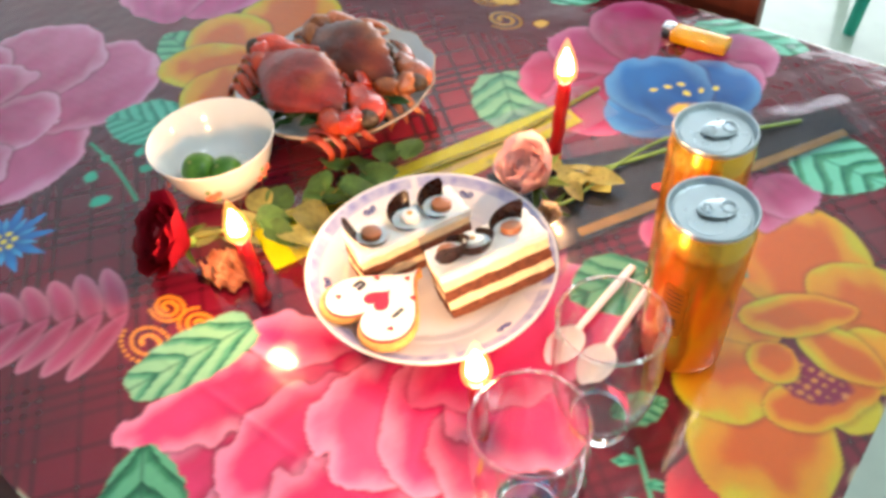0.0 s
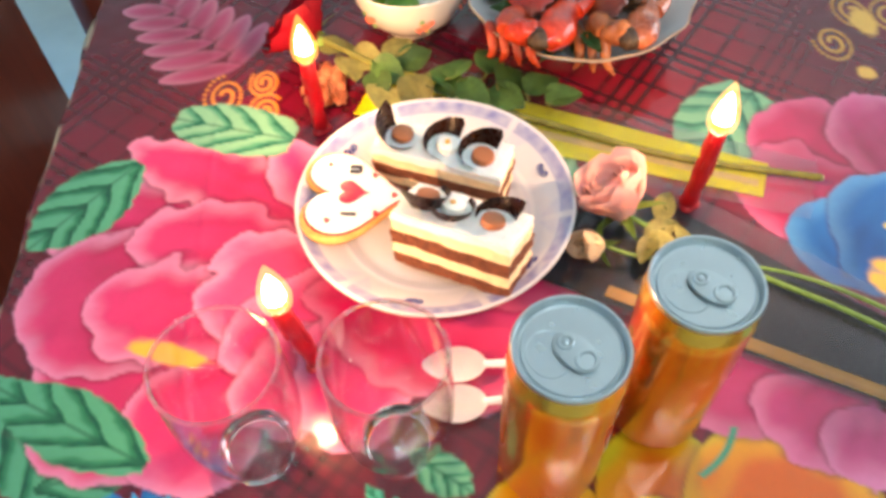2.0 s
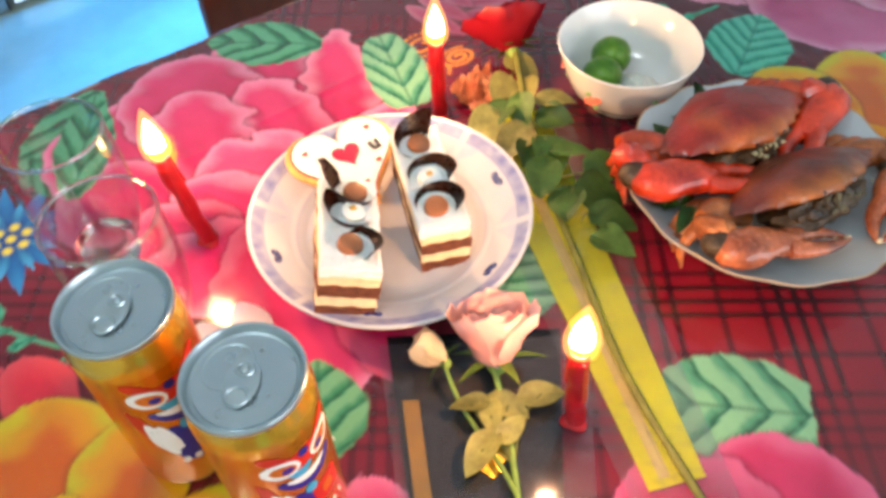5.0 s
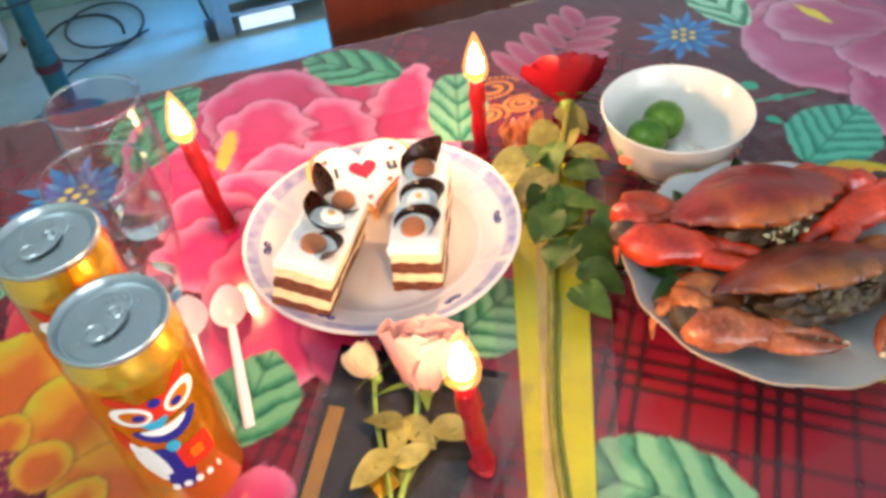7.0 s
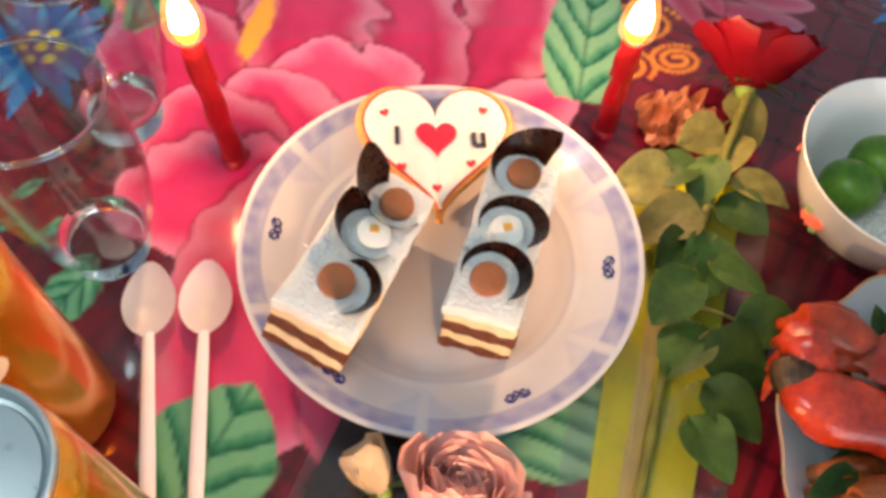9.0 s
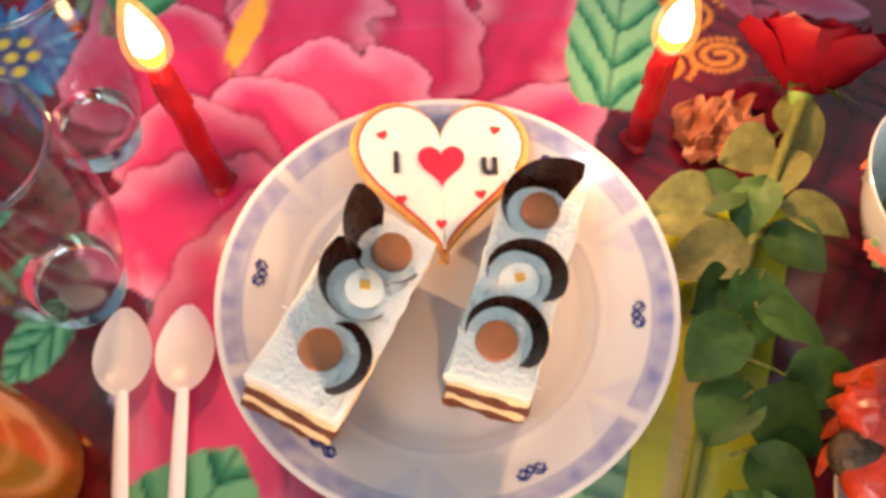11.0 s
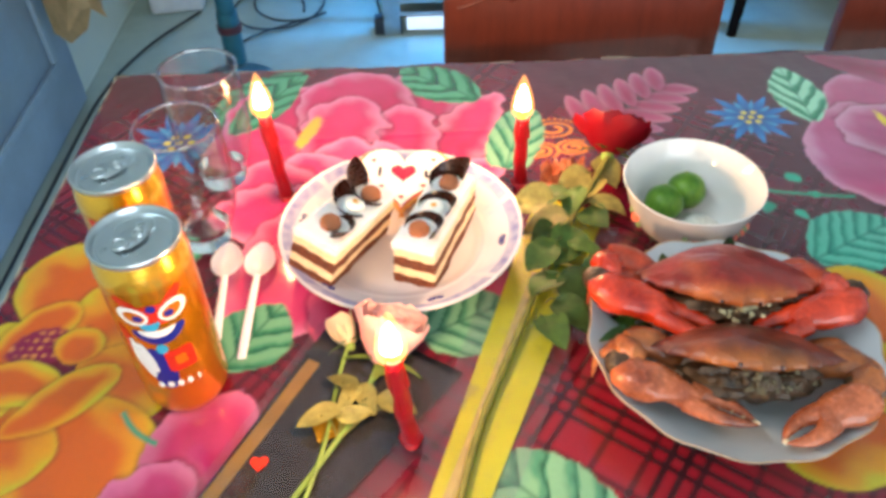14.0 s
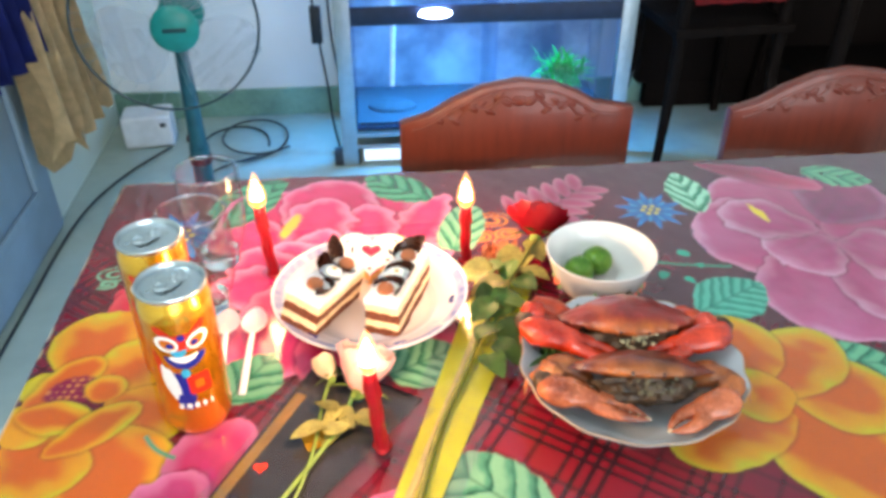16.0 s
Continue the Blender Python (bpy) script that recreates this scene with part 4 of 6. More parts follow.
def rose_head(name, m, petals, core, size, label, parent, sepal_mat, spread=58):
    """A bloom opening along +z, of overlapping cupped petals round its hip."""
    h = part(name, ball(size * 0.17, 1, 1, 1.1, (0, 0, -size * 0.05), segs=14), sepal_mat, parent, label)
    h.matrix_local = m
    for i in range(petals):
        f = i / petals
        a = i * 2.4
        ln = size * (0.75 + 0.35 * f)
        lean = 4 + spread * f ** 1.4
        b = blade(ln, size * (0.65 + 0.45 * f), cup=0.75 - 0.25 * f, bend=-0.10 - 0.1 * (1 - f), n=6, thick=0.0005, tip=0, wave=0.10, seed=i)
        mm = pose(0, 0, 0, 0, 0, math.degrees(a)) @ Matrix.Translation((0, size * (0.04 + 0.20 * f), 0)) @ pose(0, 0, 0, 90 - lean, 0, 0)
        part("petal", moved(b, mm), core, h)
    for i in range(5):
        b = blade(size * 0.75, size * 0.2, 0.3, 0.5, 6, 0.0005)
        part("sepal", moved(b, pose(0, 0, 0, 0, 0, 72 * i + 10) @ pose(0, 0, 0, 25, 0, 0)), sepal_mat, h)
    return h


GREEN = dict(rough=0.5, scale=60, vary=0.35, bump=0.15, fine=4)


def build_roses():
    stem_m = mat("rose_stem", "6a6a2c", 0.55, 0, 90, 0.35, 0.3)
    leaf_m = mat("rose_leaf", "587838", island=0.35, **GREEN)
    dry_m = mat("dry_rose_leaf", "a09c5a", island=0.3, **GREEN)
    red = petal_mat("red_rose_petal", "8c0620", "c41434")
    pink = petal_mat("pink_rose_petal", "f8c8c8", "ffece6")
    bud = petal_mat("cream_bud_petal", "f0d8c0", "f4ecd0")
    sep = mat("rose_sepal", "6f8a3c", **GREEN)
    # red rose in its yellow-backed clear sleeve
    z = TOP
    sl = thing("flower_sleeve", "clear cellophane flower sleeve with yellow paper inside", "sleeve", Matrix.Translation((0, 0, z)))
    yellow = mat("yellow_paper", "ecf004", 0.4, 0, 40, 0.02, 0.1, second="f6fa18")
    ax, ay, bx, by = 0.128, 0.030, 0.006, -0.272
    dx, dy = bx - ax, by - ay
    ln = math.hypot(dx, dy)
    dx, dy = dx / ln, dy / ln

    def strip(w0, w1, zz, off=0.0, l0=0.0, l1=1.0, fold=0.0, n=22, off1=None, crumple=0.0006):
        bm = bmesh.new()
        rows = []
        for i in range(n + 1):
            f = l0 + (l1 - l0) * i / n
            w = w0 + (w1 - w0) * f
            o = off if off1 is None else off + (off1 - off) * f
            rows.append([bm.verts.new((ax + dx * ln * f - dy * (o + w * v), ay + dy * ln * f + dx * (o + w * v), zz + fold * abs(v) + crumple * noise.noise(Vector((f * 6, v * 3, off))) + 0.5 * crumple * noise.noise(Vector((f * 23, v * 9, w0))))) for v in (-0.5, -0.38, -0.25, -0.12, 0, 0.12, 0.25, 0.38, 0.5)])
        for a, b in zip(rows, rows[1:]):
            for j in range(8):
                bm.faces.new((a[j], a[j + 1], b[j + 1], b[j]))
        bmesh.ops.solidify(bm, geom=bm.faces[:], thickness=0.0003)
        return bm

    part("yellow_paper", strip(0.062, 0.034, 0.0028, 0, 0, 0.985), yellow, sl, "bright yellow paper lining")
    part("pale_stripe", strip(0.008, 0.007, 0.0040, -0.006, 0.28, 0.97), mat("pale_yellow_paper", "e8dc86", 0.4, 0, 60, 0.15, 0.1), sl)
    part("clear_film", strip(0.094, 0.060, 0.0062, 0, 0.06, 1.09, -0.003, 60, None, 0.0014), clear("cellophane", "f4f2f6", 0.07, 1.5, True, 0.032), sl, "clear cellophane film")
    rose = thing("red_rose", "red rose with drooping green leaves on a long stem", "rose", Matrix.Translation((0, 0, z)))
    pts = curve([(0.166, 0.068, 0.026), (0.140, 0.025, 0.020), (0.098, -0.050, 0.014), (0.062, -0.130, 0.010), (0.030, -0.205, 0.0085), (0.003, -0.305, 0.0085)], 40)
    part("stem", sweep(pts, [0.0022 + 0.0006 * abs(math.sin(i * 0.9)) for i in range(41)], 9), stem_m, rose)
    part("cut_end", moved(lathe([(0, 0), (0.0024, 0), (0.002, 0.001), (0, 0.001)], 10), Matrix.Translation((0.0028, -0.3055, 0.0085)) @ pose(0, 0, 0, 95, 0, -10)), mat("cut_stem", "c8c49a", 0.7), rose)
    rose_head("bloom", pose(0.166, 0.072, 0.025, -50, 0, -20), 34, red, 0.036, "red rose bloom", rose, sep, 56)
    spots = [(0.093, 0.014, 1), (0.114, -0.037, 0), (0.090, -0.080, 0), (0.115, -0.088, 0), (0.090, -0.126, 0), (0.152, 0.003, 1), (0.132, 0.043, 1), (0.163, 0.055, 1), (0.096, -0.030, 0), (0.135, -0.070, 0),
             (0.100, -0.010, 1), (0.125, 0.012, 0), (0.105, -0.110, 0), (0.145, 0.030, 1), (0.110, 0.020, 0), (0.090, -0.055, 0), (0.128, -0.045, 0), (0.14, -0.01, 0)]
    r = random.Random(5)
    for i, (x, y, dry) in enumerate(spots):
        # leaves spread from the nearest place on the stem
        f = (0.068 - y) / 0.373
        sx, sy = 0.166 + (0.003 - 0.166) * f, y + 0.012
        ang = math.degrees(math.atan2(y - sy, x - sx)) - 90 + r.uniform(-25, 25)
        size = r.uniform(0.030, 0.041)
        lf = blade(size, size * 0.78, cup=r.uniform(0.1, 0.35), bend=r.uniform(0.05, 0.35), n=8, thick=0.0005, wave=0.12, seed=i)
        m = Matrix.Translation((x, y, 0.020 + 0.006 * r.random())) @ pose(0, 0, 0, 0, 0, ang) @ pose(0, 0, 0, r.uniform(-12, 14), r.uniform(-25, 25), 0) @ Matrix.Translation((0, -size * 0.5, 0))
        part("leaf", moved(lf, m), dry_m if dry else leaf_m, rose)
        c = m @ Vector((0, 0, 0))
        part("leaf_stalk", sweep([(sx, sy, 0.017), ((c.x + sx) / 2, (c.y + sy) / 2, 0.021), c], 0.0007, 6), stem_m, rose)
    # orange wrap behind the bloom
    wr = thing("orange_wrap", "crumpled orange and clear wrap round the rose neck", "wrap", Matrix.Translation((0, 0, z)))
    bm = bmesh.new()
    n = 18
    grid = [[bm.verts.new((0.108 + 0.040 * i / n + 0.006 * noise.noise(Vector((i * 0.31, j * 0.37, 3))), 0.048 + 0.034 * j / n + 0.006 * noise.noise(Vector((i * 0.33, j * 0.29, 8))), 0.004 + 0.024 * abs(noise.noise(Vector((i * 0.27, j * 0.33, 1)))))) for j in range(n + 1)] for i in range(n + 1)]
    for i in range(n):
        for j in range(n):
            bm.faces.new((grid[i][j], grid[i + 1][j], grid[i + 1][j + 1], grid[i][j + 1]))
    bmesh.ops.solidify(bm, geom=bm.faces[:], thickness=0.0003)
    part("crumpled_sheet", bm, mat("orange_film", "d8683a", 0.3, 0, 60, 0.35, 0.15, coat=0.4, second="eeb08a"), wr)
    # pink rose and bud on a black sleeve
    bs = thing("black_flower_sleeve", "clear flower sleeve with black and gold backing card", "sleeve", Matrix.Translation((0, 0, z)))
    card = mat("black_card", "17161c", 0.16, 0, 30, 0.2, 0.05, coat=0.6)
    gold = mat("gold_paper", "c89a3c", 0.4, 0.1, 40, 0.2, 0.1, coat=0.3)
    ax, ay, bx, by = -0.022, -0.118, -0.208, -0.395
    dx, dy = bx - ax, by - ay
    ln = math.hypot(dx, dy)
    dx, dy = dx / ln, dy / ln
    part("black_card", strip(0.112, 0.036, 0.0030), card, bs, "glossy black card")
    part("gold_edge", strip(0.010, 0.009, 0.0037, -0.0460, 0.14, 0.96, 0.0, 22, -0.0140), gold, bs, "gold paper strip")
    part("clear_film", strip(0.136, 0.060, 0.0056, 0.006, 0.02, 1.05, -0.0022, 60, None, 0.0014), MATS["cellophane"], bs, "clear cellophane film")
    part("red_sticker", moved(outline(heart_line(0.006, 24), 0.0055, 0.0059), Matrix.Translation((-0.111, -0.218, 0))), mat("red_sticker_print", "d8321e", 0.3), bs, "small red sticker")
    scrap = moved(outline([(-0.011, -0.010), (0.010, -0.012), (0.012, 0.006), (0.002, 0.011), (-0.010, 0.009)], 0.0, 0.0004), pose(-0.068, -0.190, 0.0068, 6, -5, 25))
    part("gold_scrap", scrap, mat("gold_foil", "d8a838", 0.25, 0.7, 60, 0.2, 0.15), bs, "small torn gold foil scrap")
    pk = thing("pink_rose", "pale pink rose stem with a side bud and yellowed leaves", "rose", Matrix.Translation((0, 0, z)))
    part("stem", sweep(curve([(-0.034, -0.152, 0.024), (-0.046, -0.180, 0.012), (-0.064, -0.210, 0.0095), (-0.090, -0.252, 0.009), (-0.122, -0.300, 0.009), (-0.176, -0.362, 0.009)], 30), 0.0019, 9), sep, pk)
    part("side_stem", sweep(curve([(-0.056, -0.132, 0.020), (-0.063, -0.160, 0.013), (-0.070, -0.215, 0.0115), (-0.088, -0.272, 0.0105), (-0.128, -0.335, 0.009)], 24), 0.0014, 8), sep, pk)
    for x, y, ang, s in ((-0.059, -0.163, 60, 0.026), (-0.042, -0.177, 200, 0.028), (-0.072, -0.190, 110, 0.034), (-0.022, -0.183, 240, 0.030), (-0.054, -0.176, 150, 0.026), (-0.05, -0.19, 280, 0.024)):
        lf = blade(s, s * 0.55, 0.3, 0.15, 8, 0.0005, wave=0.1, seed=ang)
        part("leaf", moved(lf, Matrix.Translation((x, y, 0.017)) @ pose(0, 0, 0, 6, 12, ang) @ Matrix.Translation((0, -s / 2, 0))), dry_m, pk)
        part("leaf_stalk", sweep([(x, y, 0.0165), ((x - 0.06) / 2, (y - 0.19) / 2, 0.013), (-0.06, -0.205, 0.010)], 0.0007, 6), stem_m, pk)
    rose_head("bloom", pose(-0.031, -0.152, 0.021, -24, 20, 10), 26, pink, 0.037, "pale pink rose bloom", pk, sep, 34)
    rose_head("bud", pose(-0.0555, -0.132, 0.019, -62, -10, 20), 11, bud, 0.021, "closed cream rose bud", pk, sep, 22)


def build_bowl():
    b = thing("rice_bowl", "white porcelain bowl with red flower sprigs outside", "bowl", pose(0.2165, -0.008, TOP + 0.0003))
    prof = [(0, 0.0035), (0.021, 0.0035), (0.0225, 0.0), (0.0255, 0.0), (0.027, 0.005), (0.034, 0.0095), (0.043, 0.020), (0.0495, 0.036), (0.0545, 0.0525), (0.0558, 0.0560), (0.0552, 0.0568), (0.0540, 0.0555)]
    prof += [(0.0480, 0.037), (0.041, 0.0215), (0.032, 0.0125), (0.018, 0.0085), (0, 0.0080)]
    part("bowl_body", lathe(prof, 96), mat("white_porcelain", "dcdad8", **PORC), b)
    redp = mat("red_sprig_glaze", "e0705a", 0.2, 0, 80, 0.2, 0)
    grn = mat("green_sprig_glaze", "7f9a6a", 0.2, 0, 80, 0.2, 0)
    for k in range(6):
        a0 = k * math.pi / 3 + 0.25
        spray = [(0, 0.030, 0.0042, redp), (0.10, 0.033, 0.0034, redp), (-0.11, 0.026, 0.0030, redp), (0.05, 0.023, 0.0026, grn), (-0.06, 0.036, 0.0024, grn)]
        for da, zz, s, mm in spray:
            a = a0 + da
            r = 0.043 + (zz - 0.020) * 0.405 + 0.0011 if zz < 0.036 else 0.0495 + (zz - 0.036) * 0.30 + 0.0009
            bm = lathe([(0, 0.0004), (s * 0.6, 0.0003), (s, 0.0)], 14, lambda t, rr: (0.18 * rr * math.cos(5 * t), 0))
            part("painted_petal", moved(bm, Matrix.Translation((r * math.cos(a), r * math.sin(a), zz)) @ pose(0, 0, 0, 0, 0, math.degrees(a)) @ pose(0, 0, 0, 0, 67, 0)), mm, b)
    lime = mat("lime_peel", "3f7212", 0.35, 0, 90, 0.25, 0.04, 8, second="628a22")
    for x, y, z, s in ((0.2195, 0.011, 0.030, 0.0163), (0.1985, -0.001, 0.0275, 0.0160)):
        l = thing("lime", "small round green lime in the bowl", "lime", pose(x, y, TOP + z, 20, 15, s * 9000), group="limes in the bowl")
        part("fruit", ball(s, 1, 1, 0.96, rough=0.03, freq=2, seed=3), lime, l)
        part("stem_scar", moved(lathe([(0, 0.0008), (0.0014, 0.0006), (0.002, 0)], 10), Matrix.Translation((0, 0, s * 0.955))), mat("lime_scar", "8a8a4a", 0.7), l)
    salt = thing("salt_heap", "heap of coarse salt and pepper in the bowl", "salt", pose(0.2240, -0.017, TOP + 0.0085), kind="stuff")
    bm = lathe([(0, 0.0125), (0.006, 0.012), (0.013, 0.0085), (0.019, 0.0045), (0.0215, 0.0022)], 40, lambda a, r: (0.0015 * noise.noise(Vector((3 * math.cos(a), 3 * math.sin(a), r * 300))), 0.0012 * noise.noise(Vector((4 * math.cos(a), 4 * math.sin(a), r * 500)))))
    r = random.Random(8)
    for _ in range(220):
        a, q = r.uniform(0, 6.3), 0.019 * math.sqrt(r.random())
        e = 0.0006
        hz = 0.0125 - 0.0085 * (q / 0.019)
        join(bm, box(q * math.cos(a) - e, q * math.cos(a) + e, q * math.sin(a) - e, q * math.sin(a) + e, hz - e, hz + e))
    part("salt_grain", bm, mat("coarse_salt", "dcdcd4", 0.5, 0, 500, 0.3, 0.4, 2), salt, smooth=False)


def build_crabs():
    p = thing("crab_plate", "white scalloped plate holding two cooked crabs", "plate", pose(0.2075, -0.1545, TOP + 0.0003))
    prof = [(0, 0.003), (0.05, 0.003), (0.053, 0.0), (0.057, 0.0), (0.06, 0.008), (0.081, 0.0195), (0.0955, 0.0325), (0.0975, 0.0358), (0.0965, 0.0366), (0.0940, 0.0346), (0.080, 0.0230), (0.064, 0.0125), (0.05, 0.0095), (0, 0.0090)]

    def wave(a, r):
        k = max(0, (r - 0.07) / 0.03)
        return 0.0016 * k * math.cos(14 * a), 0.0008 * k * math.cos(14 * a)

    part("dish", lathe(prof, 168, wave), mat("pale_blue_porcelain", "c4cace", **PORC), p)
    part("rim_line", sweep([((0.0970 + 0.0016 * math.cos(14 * a)) * math.cos(a), (0.0970 + 0.0016 * math.cos(14 * a)) * math.sin(a), 0.0364 + 0.0008 * math.cos(14 * a)) for a in [2 * math.pi * i / 168 for i in range(169)]], 0.0006, 6), mat("tan_rim_glaze", "b89878", 0.3, 0, 60, 0.2, 0), p, "worn tan rim line")
    shell = mat("red_crab_shell", "f0e0d8", 0.32, 0, 60, 0.45, 0.4, 6, coat=0.35, attr="print")
    limb_r, limb_o = mat("red_crab_limb", "9a2814", 0.3, 0, 60, 0.5, 0.4, 6, coat=0.3, second="c8481f"), mat("orange_crab_limb", "8a3e1c", 0.3, 0, 60, 0.5, 0.4, 6, coat=0.3, second="c4703a")
    claw_r = mat("bright_claw_shell", "a01008", 0.24, 0, 38, 0.5, 0.3, 8, coat=0.5, second="e04420")
    claw_o = mat("orange_claw_shell", "943a1c", 0.26, 0, 38, 0.6, 0.3, 8, coat=0.45, second="d4744a")
    belly = mat("brown_crab_face", "20140c", 0.35, 0, 90, 0.6, 0.7, 4, second="57402a")
    cream = mat("crab_cream_crust", "ccc8a4", 0.6, 0, 200, 0.4, 0.8, 3)
    crumb = mat("crab_dull_crust", "8a7c5c", 0.6, 0, 200, 0.5, 0.8, 3, second="57503c")
    tipm = mat("pale_claw_tip", "e8c8a0", 0.3, 0, 90, 0.2, 0.1)

    def crab(m, sm, cm, label, spread, flip, legs):
        c = thing("crab", label, "crab", m, group="crabs on the plate")
        tilt = pose(0, 0, 0, -15 if flip == 1 else -35, 0, 0)
        # carapace: broad lens with pointed sides, arched and lobed on top, toothed along the front
        bm = bmesh.new()
        bmesh.ops.create_uvsphere(bm, u_segments=72, v_segments=36, radius=1)
        for v in bm.verts:
            x, y, z = v.co
            a = math.atan2(y, x)
            rim = max(0, 1 - abs(z) * 1.6)
            w = 1 + 0.04 * rim * (math.cos(a * 24) if y < 0.05 else 0)
            point = 1 + 0.16 * rim * max(0, abs(x) - 0.75) * 4
            back = 1 - 0.30 * max(0, y) ** 1.5
            hz = 0.0165 if z > 0 else 0.0070
            lobes = 1 + 0.10 * noise.noise(Vector((x * 2.6, y * 2.6, flip))) + 0.04 * noise.noise(Vector((x * 7, y * 7, flip)))
            v.co = Vector((x * 0.0545 * w * back * point, y * 0.0385 * w * (1 - 0.18 * abs(x)), z * hz * lobes * (1 - 0.35 * x * x)))
        body = part("carapace", moved(bm, tilt), sm, c)
        low, high = (rgb("b86022"), rgb("962a22")) if flip == 1 else (rgb("a8622c"), rgb("6e2c1e"))
        inv = tilt.inverted()

        def tint(p):
            q = inv @ p
            base = mixc(low, high, (q.y + 0.036 - 0.008 * min(1, abs(q.x) / 0.04)) / 0.009 + 0.5 * noise.noise(p * 70))
            base = mixc(base, rgb("c8743a"), 0.3 * max(0, noise.noise(p * 38 + Vector((3, flip, 0))) - 0.12) * 2)
            return mixc(base, rgb("40201a"), (0.25 if flip == 1 else 0.6) * max(0, noise.noise(p * 55 + Vector((flip, 0, 0))) - 0.10) * 1.5)

        painted(body, tint)
        # face and mouth parts under the front edge
        part("face", moved(ball(1, 0.041, 0.020, 0.0150, (0, -0.0140, -0.0120), 0.30, 4, 2, 40), tilt), belly, c, "dark brown face and mouth parts")
        for k in range(-4, 5):
            plate = ball(1, 0.0030, 0.0034, 0.0075 - 0.0006 * abs(k), (k * 0.0066, -0.0315 + 0.0012 * abs(k), -0.012), 0.35, 3, k, 12, pose(0, 0, 0, 10, k * 7, 0))
            part("mouth_plate", moved(plate, tilt), belly, c)
        crust = bmesh.new()
        r = random.Random(flip + 7)
        for _ in range(70):
            x = r.gauss(0.004, 0.0062 if flip == 1 else 0.0125)
            s = r.uniform(0.0006, 0.0017)
            join(crust, ball(s, r.uniform(0.6, 2.4), 0.8, r.uniform(0.6, 1.6), (x, -0.0335 + 0.0030 * abs(x) / 0.02 + r.uniform(-0.002, 0.0015), -0.0065 + r.uniform(-0.009, 0.0065)), 0.7, 3, r.random() * 9, 7, pose(0, 0, 0, 0, r.uniform(-60, 60), 0)))
        tagged(part("mouth_crust", moved(crust, tilt), cream if flip == 1 else crumb, c, "pale crusted mouth parts"), kind="stuff")
        for s in (-1, 1):
            part("eye", moved(ball(0.0028, 1.3, 1, 1, (s * 0.013, -0.0340, 0.0005), segs=12), tilt), mat("crab_eye", "3a1814", 0.25, coat=0.5), c)
        # claws folded before the face: arm, wrist, palm, two fingers
        for s in (-1, 1):
            k = spread[0] if s < 0 else spread[1]
            limb = limb_r if flip == 1 else limb_o
            el, e, t = Vector((s * k[0], k[1], 0.000)), Vector((s * k[2], k[3], -0.002)), Vector((k[4], k[5], -0.008))
            part("claw_arm", sweep(curve([(s * 0.040, -0.004, -0.012), (s * 0.5 * (0.040 + k[0]), 0.5 * k[1] + 0.004, -0.004), tuple(el)], 10), [0.006, 0.0072, 0.0085, 0.0096, 0.0104, 0.0108, 0.0110, 0.0108, 0.0102, 0.0094, 0.0080], 14, 0.75), limb, c)
            g = t - e
            side = Vector((-g.y, g.x, 0)).normalized() * s
            turn = pose(0, 0, 0, 0, 0, math.degrees(math.atan2(e.y - el.y, e.x - el.x)))
            part("claw_wrist", ball(0.0125, 1.2, 0.9, 0.80, el * 0.6 + e * 0.4, 0.22, 2.2, flip + s, 28, turn), cm if flip == 1 else limb, c)
            fat = 0.92 if flip == 1 else 0.84
            palm = sweep(curve([e - g * 0.16, e + g * 0.05 + side * 0.002, e + g * 0.30 - side * 0.001, e + g * 0.56], 14), [fat * q for q in (0.0070, 0.0115, 0.0145, 0.0160, 0.0168, 0.0170, 0.0168, 0.0163, 0.0156, 0.0148, 0.0139, 0.0128, 0.0116, 0.0104, 0.0085)], 24, 0.72)
            for v in palm.verts:
                v.co += 0.0016 * noise.noise(v.co * 95 + Vector((flip, s, 0))) * Vector((1, 1, 1)) + Vector((0, 0, 0.0006 * noise.noise(v.co * 300)))
            claw = part("claw", palm, cm, c)
            part("claw_joint", ball(0.0105, 1, 1, 0.8, e - g * 0.12 - side * 0.004, 0.15, 3, 1, 16), belly, claw, "dark joint")
            # fingers bow apart and meet at hooked tips
            for q, nm, z in ((1, "fixed_finger", 0.001), (-1, "moving_finger", -0.001)):
                line = curve([e + g * 0.46 + side * 0.0055 * q * fat, e + g * 0.66 + side * 0.0088 * q * fat + Vector((0, 0, z)), e + g * 0.86 + side * 0.0066 * q * fat + Vector((0, 0, z)), e + g * 1.02 + side * 0.0012 * q + Vector((0, 0, z))], 12)
                part(nm, sweep(line, [fat * w for w in (0.0088, 0.0084, 0.0078, 0.0072, 0.0066, 0.0061, 0.0056, 0.0050, 0.0044, 0.0037, 0.0029, 0.0020, 0.0009)], 12, 0.85), cm, claw)
                for w in range(4):
                    tooth = line[3 + 2 * w] - side * q * 0.0052 * fat * (1 - 0.14 * w)
                    part("claw_tooth", ball(0.0017 - 0.0002 * w, 1, 1, 1.1, tooth, 0.2, 3, w, 8), tipm, claw)
            part("finger_tip", ball(0.0019, 1.5, 1, 1, t, segs=10), tipm, claw)
